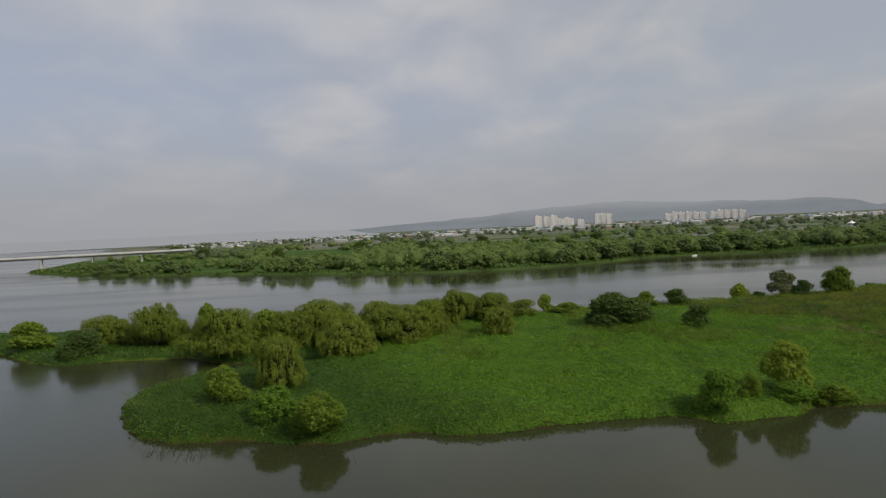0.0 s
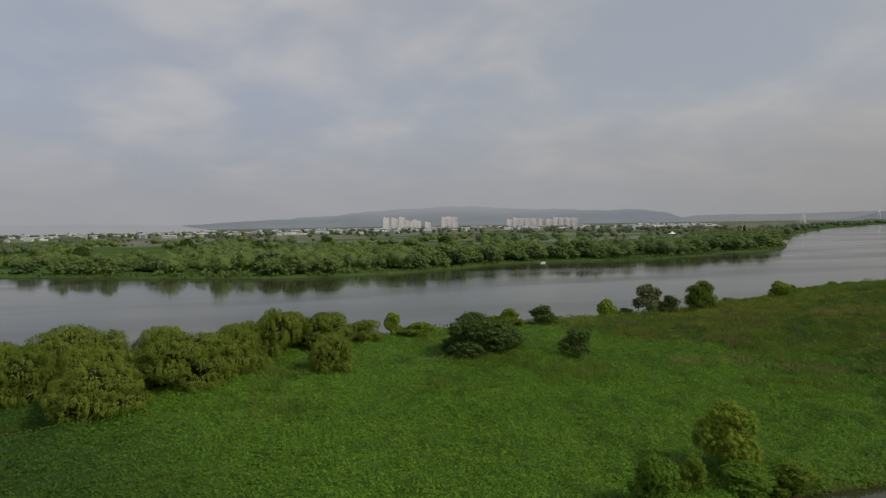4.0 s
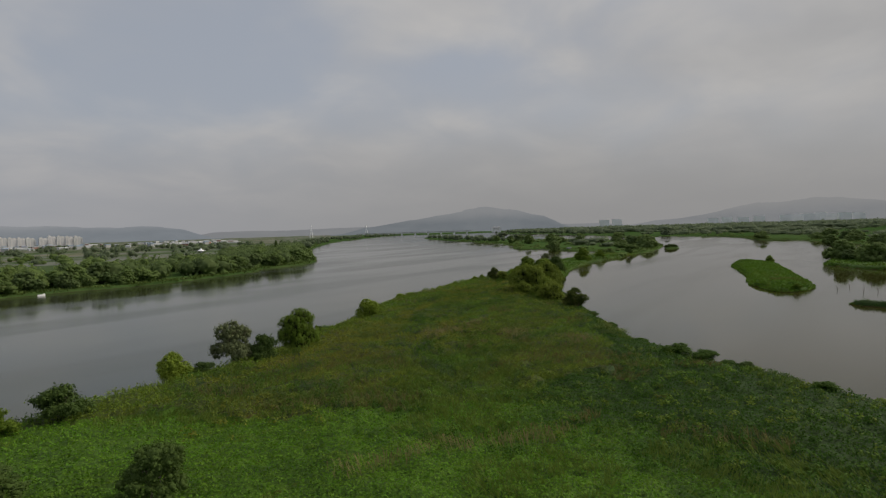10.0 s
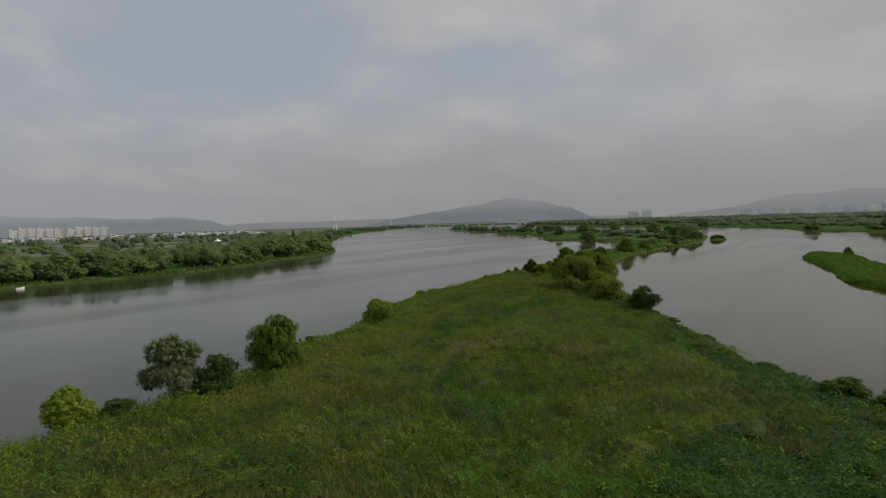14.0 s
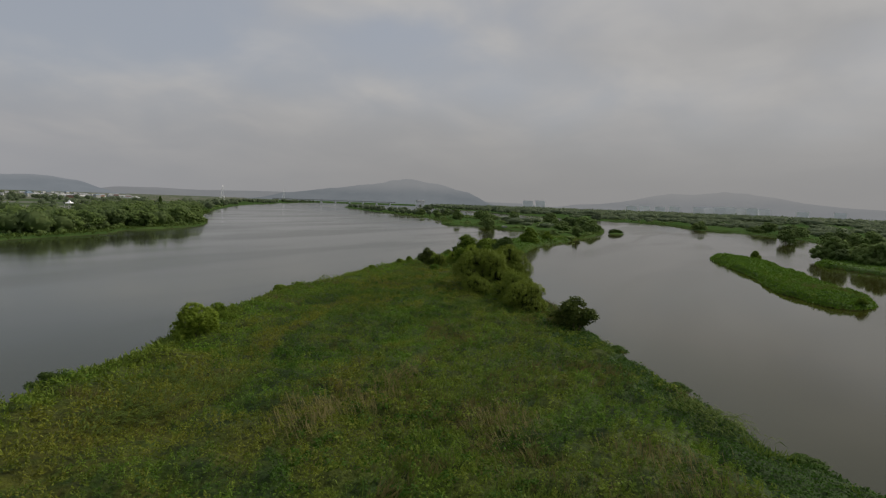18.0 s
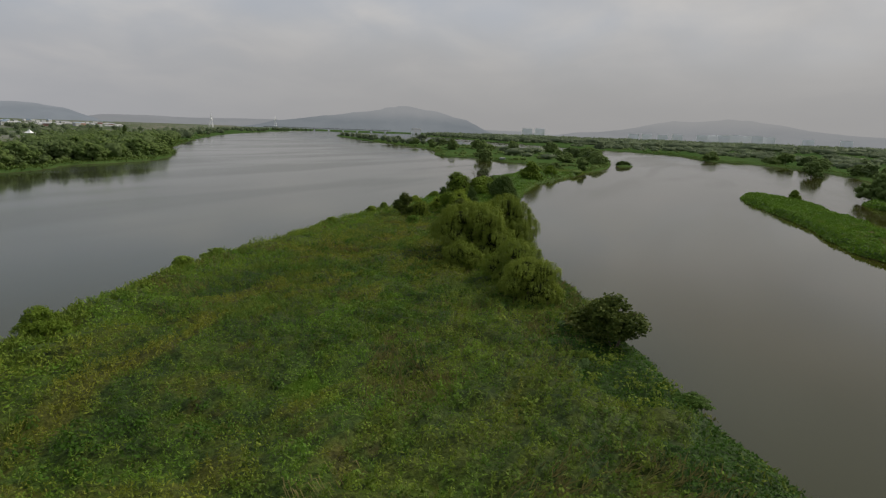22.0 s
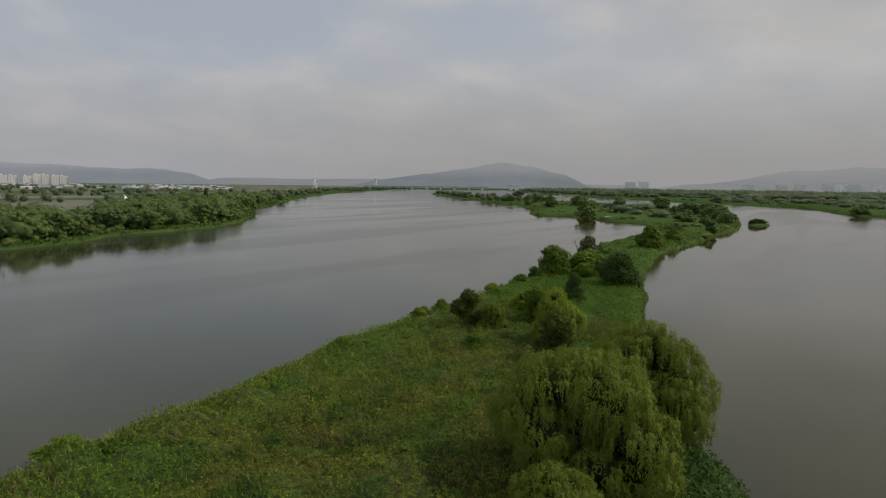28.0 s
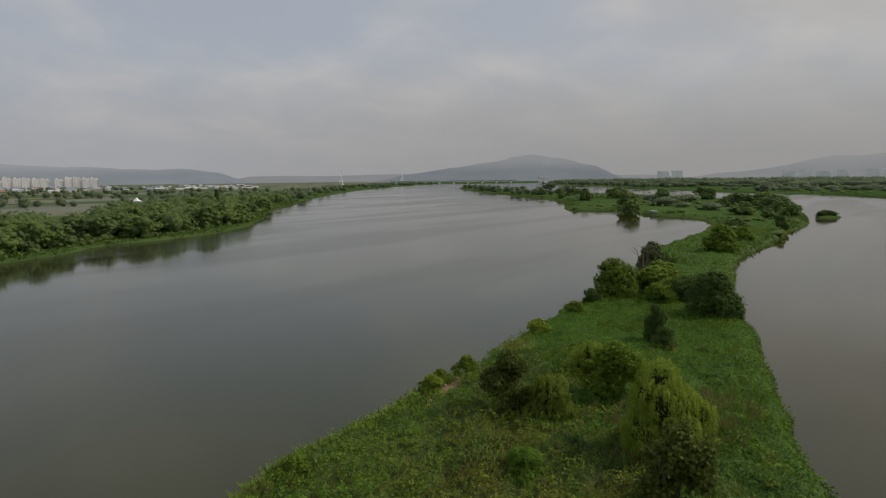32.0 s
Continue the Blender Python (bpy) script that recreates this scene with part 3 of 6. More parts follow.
NEAR_S = shore(*np.meshgrid(NEAR_X, NEAR_Y))


def near_shore(x, y):
    """shore(), read from a table of the main island."""
    u, v = (x - NEAR_X[0]) / 1.5, (y - NEAR_Y[0]) / 1.5
    i, j = np.clip(u.astype(int), 0, len(NEAR_X) - 2), np.clip(v.astype(int), 0, len(NEAR_Y) - 2)
    u, v = u - i, v - j
    return (NEAR_S[j, i] * (1 - u) + NEAR_S[j, i + 1] * u) * (1 - v) + (NEAR_S[j + 1, i] * (1 - u) + NEAR_S[j + 1, i + 1] * u) * v


def ground_z(x, y):
    return float(height(np.array([float(x)]), np.array([float(y)]))[0])


def steps(*stops):
    """Coordinates from stop to stop: (start, step), ... , (end, 0)."""
    out = []
    for (a, d), (b, _) in zip(stops, stops[1:]):
        out += list(np.linspace(a, b, max(1, round((b - a) / d)), endpoint=False))
    return np.array(out + [stops[-1][0]])


GX = steps((-4800, 400), (-1500, 90), (-520, 12), (-140, 2.2), (375, 5), (600, 12), (1400, 60), (2600, 300), (4800, 0))
GY = steps((-4800, 500), (-600, 80), (40, 6), (62, 2.2), (216, 4), (420, 10), (1000, 40), (2000, 250), (4800, 0))
gx, gy = np.meshgrid(GX, GY)
nx, ny = len(GX), len(GY)
flat_x, flat_y = gx.ravel(), gy.ravel()
flat_z = height(flat_x, flat_y)
cell = (np.arange(ny - 1)[:, None] * nx + np.arange(nx - 1)[None, :]).ravel()
ground = new("ground", np_mesh("ground", np.stack([flat_x, flat_y, flat_z], 1), np.stack([cell, cell + 1, cell + nx + 1, cell + nx], 1), M_GROUND, True))
tagged(ground, "low grassy river islands and banks with muddy edges", "ground", kind="structure")
wv = [(-4850, -4850, 0), (4850, -4850, 0), (4850, 4850, 0), (-4850, 4850, 0)]
water = new("water", np_mesh("water", wv, [(0, 1, 2, 3)], M_WATER))
tagged(water, "calm grey-brown river water reflecting the overcast sky", "river", kind="structure")


# ---- hills ----
def hill_range(name, label, dist, profile, seed, mat=M_HILL):
    """A ridge along an arc: profile gives bearing (degrees east of north) and height in metres."""
    b, h = zip(*profile)
    az = np.linspace(b[0], b[-1], 160)
    top = np.interp(az, b, h)
    top = np.convolve(np.pad(top, 6, "edge"), np.hanning(15)[1:-1] / np.hanning(15).sum(), "valid")
    k = np.clip(np.minimum(az - az[0], az[-1] - az) / 3, 0, 1)
    top = top * (1 + 0.05 * bumps(az * 10, az * 0, 14, seed) + 0.02 * bumps(az * 10, az * 0, 4, seed + 1)) * np.maximum(k, 0.15)
    vs, rows = [], 7
    for r in range(rows):
        u = r / (rows - 1)
        d = dist - 420 * (1 - u) + 40 * bumps(az * 10, az * 0 + r * 3, 8, seed + 2)
        z = 2 + top * u ** 0.8 * (1 + (0.12 * bumps(az * 10, az * 0 + r * 5, 5, seed + 3) if 0 < r < rows - 1 else 0))
        vs.append(np.stack([np.sin(np.radians(az)) * d, np.cos(np.radians(az)) * d, z], 1))
    d = dist + 300
    vs.append(np.stack([np.sin(np.radians(az)) * d, np.cos(np.radians(az)) * d, az * 0], 1))
    n = len(az)
    c = (np.arange(rows)[:, None] * n + np.arange(n - 1)[None, :]).ravel()
    ob = new(name, np_mesh(name, np.concatenate(vs), np.stack([c, c + n, c + n + 1, c + 1], 1), mat, True))
    return tagged(ob, label, "hill", kind="structure")


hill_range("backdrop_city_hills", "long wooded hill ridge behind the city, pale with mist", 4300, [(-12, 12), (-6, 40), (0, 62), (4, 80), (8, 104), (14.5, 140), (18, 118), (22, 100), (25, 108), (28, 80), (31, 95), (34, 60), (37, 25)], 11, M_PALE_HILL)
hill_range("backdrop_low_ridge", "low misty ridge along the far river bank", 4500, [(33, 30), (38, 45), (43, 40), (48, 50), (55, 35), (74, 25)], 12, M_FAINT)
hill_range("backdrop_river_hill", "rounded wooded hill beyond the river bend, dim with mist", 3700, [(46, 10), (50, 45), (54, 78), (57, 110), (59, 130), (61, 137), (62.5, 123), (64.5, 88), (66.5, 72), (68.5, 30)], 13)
# fog built as a low glowing ridge that covers the horizon
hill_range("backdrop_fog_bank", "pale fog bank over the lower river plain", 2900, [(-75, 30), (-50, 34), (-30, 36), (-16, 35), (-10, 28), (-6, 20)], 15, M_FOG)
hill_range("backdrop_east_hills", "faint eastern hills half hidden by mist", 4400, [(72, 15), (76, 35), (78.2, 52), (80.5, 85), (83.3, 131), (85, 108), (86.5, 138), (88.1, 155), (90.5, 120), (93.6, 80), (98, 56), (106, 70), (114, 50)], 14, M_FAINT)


# ---- trees ----
def trunk_mesh(name, rng, h, w, stems=1, spread=0.35, bark=M_BARK):
    """A forked, tapered trunk with limbs that reach into the crown."""
    items = []
    for s in range(stems):
        a = rng.uniform(0, 6.28)
        lean = (0.05 if stems == 1 else 0.22) * h
        p0 = np.array([math.cos(a), math.sin(a), 0]) * (0.0 if stems == 1 else 0.18)
        p1 = p0 + np.array([math.cos(a) * lean * 0.4, math.sin(a) * lean * 0.4, h * 0.3])
        p2 = p0 + np.array([math.cos(a) * lean, math.sin(a) * lean, h * 0.72])
        r = h * 0.028 * (1 if stems == 1 else 0.6)
        items.append(([p0 - (0, 0, 0.3), p1, p2], [r * 1.25, r, r * 0.35], 7))
        for _ in range(6 if stems == 1 else 3):
            u = rng.uniform(0.25, 0.9)
            q = p1 + (p2 - p1) * u
            b = rng.uniform(0, 6.28)
            ln = w * spread * rng.uniform(0.5, 0.8)
            q1 = q + np.array([math.cos(b) * ln * 0.5, math.sin(b) * ln * 0.5, h * 0.10])
            q2 = q + np.array([math.cos(b) * ln, math.sin(b) * ln, h * 0.14])
            items.append(([q, q1, q2], [r * 0.5, r * 0.3, r * 0.1], 5))
    v, f = tubes(items)
    return np_mesh(name, v, f, bark, True)


def ball(level):
    bm = bmesh.new()
    bmesh.ops.create_icosphere(bm, subdivisions=level, radius=1)
    v, f = np.array([x.co[:] for x in bm.verts]), np.array([[q.index for q in x.verts] for x in bm.faces])
    bm.free()
    return v, f


BALLS = {1: ball(1), 2: ball(2)}


def cores(c, r, scale, level, rng):
    """Dense hearts of the leaf clumps: uneven lumps at c with radii r, as four-cornered faces like the leaves."""
    bv, bf = BALLS[level]
    n = len(c)
    k = 1 + rng.normal(size=(n, len(bv), 1)) * 0.1
    v = c[:, None] + bv[None] * k * (r * scale)[:, None, None] * np.array([1, 1, 0.85])
    f = bf[None] + (np.arange(n) * len(bv))[:, None, None]
    return v.reshape(-1, 3), f.reshape(-1, 3)


def leafy_mesh(name, v, f, cv, cf, mat, heart=None):
    """Leaves (quads) and cores (triangles) in one mesh; heart: the cores' own material."""
    me = bpy.data.meshes.new(name)
    verts = np.concatenate([v, cv]).astype(np.float32)
    cf = cf + len(v)
    loops = np.concatenate([f.ravel(), cf.ravel()]).astype(np.int32)
    starts = np.concatenate([np.arange(len(f)) * 4, len(f) * 4 + np.arange(len(cf)) * 3]).astype(np.int32)
    me.vertices.add(len(verts)), me.loops.add(len(loops)), me.polygons.add(len(starts))
    me.vertices.foreach_set("co", verts.ravel())
    me.loops.foreach_set("vertex_index", loops)
    me.polygons.foreach_set("loop_start", starts)
    me.polygons.foreach_set("use_smooth", np.concatenate([np.zeros(len(f), bool), np.ones(len(cf), bool)]))
    me.update(calc_edges=True)
    me.materials.append(mat)
    if heart:
        me.materials.append(heart)
        me.polygons.foreach_set("material_index", np.concatenate([np.zeros(len(f), np.int32), np.ones(len(cf), np.int32)]))
    return me


def crown_points(rng, h, w, low, lumps, size, boughs=9, full=1.0):
    """Leaf clumps of an uneven crown (x, y, z, radius, outward x, y, z) on the faces of a few large boughs, and the boughs (x, y, z, half width, half height)."""
    big = [(rng.uniform(-0.08, 0.08), rng.uniform(-0.08, 0.08), 0.76, 0.17), (rng.uniform(-0.06, 0.06), rng.uniform(-0.06, 0.06), 0.42, 0.22)]
    turn = rng.uniform(0, 6.28)
    for i in range(boughs - 2):
        a = turn + i * 2.4 + rng.uniform(-0.3, 0.3)
        z = (0.62, 0.40, 0.22)[i % 3] + rng.uniform(-0.08, 0.10)
        r = (0.20, 0.30, 0.31)[i % 3] * rng.uniform(0.75, 1.2)
        big.append((math.cos(a) * r, math.sin(a) * r, z, rng.uniform(0.10, 0.19)))
    big = np.array(big)
    big[:, 3] *= full
    n = lumps * 9
    i = rng.choice(len(big), n, p=big[:, 3] ** 2 / np.sum(big[:, 3] ** 2))
    d = unit(rng.normal(size=(n, 3)) + (0, 0, 0.35))
    p = big[i, :3] + d * big[i, 3:] * rng.uniform(0.85, 1.03, (n, 1))
    gap = np.linalg.norm(p[:, None] - big[None, :, :3], axis=2) / big[:, 3]
    gap[np.arange(n), i] = 9
    ok = (gap.min(1) > 0.82 + 0.1 * (full > 1)) & (p[:, 2] > 0.04)
    p, d = p[ok], d[ok]
    # spread evenly: of a few spots take the one farthest from those taken
    near, c = np.full(len(p), 9.0), []
    for _ in range(lumps):
        pick = rng.integers(len(p), size=3)
        q = pick[np.argmax(near[pick])]
        near = np.minimum(near, np.linalg.norm(p - p[q], axis=1))
        c.append((*p[q], size * rng.uniform(0.7, 1.35), *d[q]))
    c = np.array(c)
    wide = np.maximum(np.percentile(np.hypot(c[:, 0], c[:, 1]) + c[:, 3] * 0.6, 86), 0.1) * 2
    high = np.max(c[:, 2] + c[:, 3] * 0.7)
    big = np.column_stack([big, big[:, 3] * h * (1 - low) / high])
    big[:, 3] *= w / wide
    c[:, 3] *= w
    for q in (c, big):
        q[:, :2] *= w / wide
        q[:, 2] = (low + (1 - low) * q[:, 2] / high) * h
    c[:, 2] = np.minimum(c[:, 2], h - c[:, 3] * 0.6)
    return c, big


def clump_crown(name, mat, rng, h, w, low, lumps, n, leaf, droop=0.3, size=0.13, loose=0.45, fat=0.72, core=0.66, boughs=9, full=1.0):
    """A crown of leafy clumps gathered on boughs, with gaps between them."""
    c, big = crown_points(rng, h, w, low, lumps, size, boughs, full)
    pick = rng.choice(len(c), n, p=c[:, 3] ** 2 / np.sum(c[:, 3] ** 2))
    d = unit(rng.normal(size=(n, 3)) + c[pick, 4:] * 0.5 + (0, 0, 0.3))
    rad = c[pick, 3][:, None] * (1.12 - 0.5 * rng.random((n, 1)) ** 2)
    base = c[pick, :3] + d * rad * (1, 1, 0.85) + rng.normal(size=(n, 3)) * rad * 0.16
    # the other leaves fill the boughs between the clumps
    m = int(n * (0.33 if full == 1 else 0.6))
    on = rng.choice(len(big), m, p=big[:, 3] ** 2 / np.sum(big[:, 3] ** 2))
    d[:m] = unit(rng.normal(size=(m, 3)) + (0, 0, 0.3))
    base[:m] = big[on, :3] + d[:m] * big[on][:, (3, 3, 4)] * rng.uniform(0.86, 1.1, (m, 1))
    base[:, 2] = np.clip(base[:, 2], 0.1, h)
    way = rng.normal(size=(n, 3)) * 0.7 + d * 0.25 - np.array([0, 0, droop])
    ln = leaf * rng.uniform(0.65, 1.35, n)
    v, f = leaf_quads(base, way, ln, ln * fat, rng, d * 0.6 + c[pick, 4:] * 0.35 + (0, 0, 0.3), loose)
    v[:, 2] = np.maximum(v[:, 2], 0.02)
    hearts = np.concatenate([c[:, :4], big[:, :4] * (1, 1, 1, 0.8)])
    cv, cf = cores(hearts[:, :3], hearts[:, 3], core, 1, rng)
    cv[:, 2] = np.maximum(cv[:, 2], 0.02)
    return leafy_mesh(name, v, f, cv, cf, mat)


def weeping_crown(name, mat, rng, h, w, locks, twigs, per, leaf, low=0.0, slim=0.3, hang=1.0, boughs=12, size=0.045, full=1.0):
    """A willow crown: rounded boughs hung all over with locks of drooping twigs."""
    c, big = crown_points(rng, h, w, low, locks, size, boughs, full)
    n = len(c) * twigs
    b = np.repeat(c, twigs, 0)
    r = b[:, 3:4]
    a = rng.uniform(0, 6.28, n)
    side = np.stack([np.cos(a), np.sin(a), 0 * a], 1)
    flat = b[:, 4:] * (1, 1, 0)
    out = unit(side + flat * 0.9)
    reach = r * rng.uniform(0.15, 0.72, (n, 1))
    fall = r * rng.uniform(1.5, 2.5, (n, 1)) * hang
    start = b[:, :3] + np.concatenate([side[:, :2] * r * 0.25, r * rng.uniform(0.3, 0.9, (n, 1))], 1)
    k = np.linspace(0, 1, per)[None, :, None]
    base = (start[:, None] + out[:, None] * reach[:, None] * k ** 0.6 - np.array([0, 0, 1.0]) * fall[:, None] * k ** 1.8 + rng.normal(size=(n, per, 3)) * 0.04).reshape(-1, 3)
    way = (out[:, None] * 0.7 * (1 - k) - np.array([0, 0, 1.0]) * (0.3 + k) + rng.normal(size=(n, per, 3)) * 0.13).reshape(-1, 3)
    face = (out[:, None] * (0.5 + 0.3 * k) + flat[:, None] * 0.4 + np.array([0, 0, 1.0]) * (1 - k)).reshape(-1, 3)
    ln = leaf * rng.uniform(0.75, 1.3, len(base))
    base[:, 2] = np.clip(base[:, 2], 0.15, h)
    v, f = leaf_quads(base, way, ln, ln * slim, rng, face, 0.22)
    # leaves inside the crown, behind the locks
    m = len(c) * 8
    pick = rng.choice(len(big), m, p=big[:, 3] ** 2 / np.sum(big[:, 3] ** 2))
    d = unit(rng.normal(size=(m, 3)))
    base = big[pick, :3] + d * big[pick][:, (3, 3, 4)] * rng.uniform(0.62, 0.8, (m, 1))
    base[:, 2] = np.clip(base[:, 2], 0.15, h)
    ln = leaf * rng.uniform(1.2, 1.9, m)
    v2, f2 = leaf_quads(base, rng.normal(size=(m, 3)) * 0.6 - (0, 0, 0.8), ln, ln * 0.5, rng, d, 0.5)
    v, f = np.concatenate([v, v2]), np.concatenate([f, f2 + len(v)])
    v[:, 2] = np.maximum(v[:, 2], 0.02)
    # dark hearts painted as the shade deep inside the crown
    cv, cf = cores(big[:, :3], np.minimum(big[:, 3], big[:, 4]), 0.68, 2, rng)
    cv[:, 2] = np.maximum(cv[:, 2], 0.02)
    return leafy_mesh(name, v, f, cv, cf, mat, M_TWIG_SHADE)


KINDS = {}


def make_kinds():
    def kind(name, h, w, crown, stems=1, bark=M_BARK):
        rng = np.random.default_rng(len(KINDS) + 5)
        KINDS[name] = (trunk_mesh("trunk", rng, h, w, stems, 0.35, bark), crown(rng), h, w)
    for i in range(2):
        kind("weeping%d" % i, 9, 11, lambda r: weeping_crown("crown", M_WILLOW, r, 9, 11, 460, 18, 9, 0.20, 0.0, 0.27, 1.0, 19, 0.044, 1.2))
    for i in range(2):
        kind("light_willow%d" % i, 7, 8, lambda r: weeping_crown("crown", M_YELLOW if i else M_WILLOW, r, 7, 8, 300, 18, 8, 0.19, 0.0, 0.27, 1.1, 15, 0.048, 1.3))
    for i in range(4):
        kind("willow%d" % i, 8, 10, lambda r: weeping_crown("crown", M_WILLOW, r, 8, 10, 400, 13, 5, 0.215, 0.0, 0.40, 0.8, (14, 18, 16, 20)[i], 0.044, 1.25))
    for i in range(2):
        kind("round%d" % i, 7, 7, lambda r: clump_crown("crown", M_ROUND, r, 7, 7, 0.0, 170, 8600, 0.22, 0.6, 0.07, 0.4, 0.6, 0.8, 11, 1.3))
    for i in range(2):
        kind("shrub%d" % i, 5, 5.4, lambda r: clump_crown("crown", (M_ROUND, M_VINE)[i], r, 5, 5.4, 0.0, 220, 11500, 0.17, 0.6, 0.062, 0.4, 0.6, 0.7, 13, 1.4), 2)
    for i in range(2):
        kind("dark%d" % i, 7, 9, lambda r: clump_crown("crown", M_DARK, r, 7, 9, 0.0, 220, 14000, 0.21, 0.2, 0.056, 0.6, 0.6, 0.66, 14, 1.45), 2)
    kind("grey0", 7, 7.5, lambda r: clump_crown("crown", M_GREY, r, 7, 7.5, 0.02, 190, 9000, 0.24, -0.3, 0.066, 0.6, 0.5, 0.75, 12), 3)
    kind("forked0", 4.5, 5.5, lambda r: clump_crown("crown", M_DARK, r, 4.5, 5.5, 0.24, 120, 5600, 0.19, 0.2, 0.07, 0.6, 0.6, 0.66, 11, 1.35), 3, M_PALE_BARK)
    for i in range(2):
        kind("leafy%d" % i, 6, 4.5, lambda r: clump_crown("crown", M_LEAFY if i == 0 else M_ROUND, r, 6, 4.5, 0.0, 130, 4600, 0.30, -0.3, 0.08, 0.7, 0.6, 0.6, 11), 2)
    for i in range(2):
        kind("yellow%d" % i, 4.5, 4.6, lambda r: clump_crown("crown", M_YELLOW, r, 4.5, 4.6, 0.0, 160, 8500, 0.17, 0.7, 0.066, 0.4, 0.5, 0.7, 12, 1.3), 2)
    for i in range(2):
        kind("bush%d" % i, 3, 5, lambda r: clump_crown("crown", (M_ROUND, M_DARK)[i], r, 3, 5, 0.0, 110, 5000, 0.2, 0.3, 0.062, 0.6, 0.6), 3)
    for i in range(2):
        kind("mound%d" % i, 4.5, 5, lambda r: clump_crown("crown", M_MOUND, r, 4.5, 5, 0.0, 110, 5600, 0.22, 0.9, 0.08), 2)
    for i in range(6):
        kind("far%d" % i, 9, 12, lambda r: clump_crown("crown", (M_FAR, M_FAR, M_FAR_DARK)[i % 3], r, 9, 12, 0.0, 80, 1800, 0.54, 0.3, 0.10, 0.4, 0.7, 0.8, 11, 1.4))

    kind("dome0", 7, 7.6, lambda r: weeping_crown("crown", M_ROUND, r, 7, 7.6, 340, 14, 5, 0.20, 0.0, 0.4, 0.75, 18, 0.046, 1.3), 2)
    # far crowns in the leaf colour that has mist painted in
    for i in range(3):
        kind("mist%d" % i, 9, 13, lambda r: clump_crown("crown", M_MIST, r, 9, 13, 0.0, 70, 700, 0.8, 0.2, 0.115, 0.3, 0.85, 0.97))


make_kinds()


def plant(kind, x, y, h, w, label, category="tree", group="", turn=None, sink=0.06):
    """A tree or shrub of that kind with its foot at (x, y), h high and w wide."""
    trunk, crown, h0, w0 = KINDS[kind]
    name = "shrub" if category == "shrub" else "willow_tree" if "willow" in kind or "weeping" in kind else "tree"
    ob = new(name)
    rz = (x * 37 + y * 91) % 360 if turn is None else turn
    z = ground_z(x, y) - sink
    ob.matrix_world = pose(x, y, max(z, 0.02), 0, 0, rz) @ Matrix.Diagonal((w / w0, w / w0, h / h0, 1))
    part("trunk", trunk, ob)
    part("crown", crown, ob)
    return tagged(ob, label, category, group)


# western arm
for k, x, y, h, w in (("round0", -87, 132.8, 6.2, 8), ("dark0", -71, 123.5, 5.2, 8), ("willow0", -71.5, 134, 6.4, 11), ("willow1", -60, 132, 8.8, 12), ("round1", -48, 129, 8.7, 5.5), ("willow2", -40.4, 117, 9.0, 14), ("round0", -35.7, 126, 7.3, 5.5), ("willow3", -23.6, 92.4, 7.8, 7.4)):
    plant(k, x, y, h, w, "broad yellow-green willow on the grassy river arm", group="willows on the western arm")
for k, x, y, h, w in (("shrub0", -28.6, 84.4, 5.2, 5.6), ("shrub1", -20, 76, 4.2, 5.8), ("shrub0", -13.8, 71.2, 4.8, 5.8)):
    plant(k, x, y, h, w, "rounded shrub hung with vines at the water's edge", "shrub", "shrubs on the western point")
# belt of willows along the north shore
for i, (x, y, h, w) in enumerate(((-24.5, 131, 8.2, 12.5), (-16.5, 112.5, 6.3, 9.5), (-20, 120, 7.0, 8), (-9.8, 123.5, 7.4, 12), (-5, 127, 6.6, 9), (3, 139, 8, 7.7), (-2, 138.5, 6.3, 6.8), (11, 143, 6.7, 9.3), (18.4, 147, 4.2, 6.8), (-29.5, 127, 6.5, 7.5), (-14, 134, 7, 8), (-38, 136, 6, 8), (-3, 131, 7.2, 8.5), (-29, 121, 7.4, 9), (5.5, 146, 6.6, 7))):
    plant("willow%d" % (i % 4), x, y, h, w * 1.12, "dense rounded willow with yellow-green foliage", group="belt of willows on the north shore")
plant("willow2", 11.2, 126.5, 5.6, 7, "rounded green tree at the meadow's edge")
plant("yellow0", 24.8, 152, 4.6, 3.6, "slim yellow-green shrub on the river bank", "shrub")
plant("bush0", 30, 150, 2.4, 8, "low spreading green shrub on the river bank", "shrub")
# dark thicket and single trees of the meadow
plant("dark0", 34.8, 130.5, 6.8, 11.5, "broad dark green tree in the meadow")
plant("dark1", 39.5, 132.5, 5.2, 9.5, "broad dark green tree in the meadow")
plant("forked0", 49.6, 122.6, 4.8, 5.4, "small dark tree on three pale stems")
for k, x, y, h, w in (("bush1", 42, 155.5, 4, 6.5), ("bush0", 50, 154, 3.6, 5.6), ("yellow1", 47.5, 157, 3, 4.6), ("bush1", 57, 153, 4, 6.2)):
    plant(k, x, y, h, w, "dense dark green shrub on the north shore", "shrub", "shrubs on the north shore")
plant("yellow1", 75.4, 159.8, 4.9, 5.2, "bright yellow-green shrub on the north shore", "shrub")
plant("grey0", 87, 160.4, 7.4, 6.4, "open grey-green tree on the north shore")
plant("bush1", 79.3, 158.4, 1.9, 4.4, "low brownish shrub on the north shore", "shrub")
plant("bush1", 90.2, 157.6, 4.2, 5.2, "dark shrub beside a grey-green tree", "shrub")
plant("dome0", 101.2, 160.8, 7.2, 7.8, "upright rounded green tree on the north shore")
plant("yellow1", 134.5, 172.4, 4.7, 5.2, "rounded light green willow shrub on the shore", "shrub")
plant("bush1", 114, 168.3, 1.8, 2.6, "small reddish-brown shrub on the north shore", "shrub")
plant("bush0", 144.8, 178.8, 2.6, 4.2, "rounded green shrub on the north shore", "shrub")
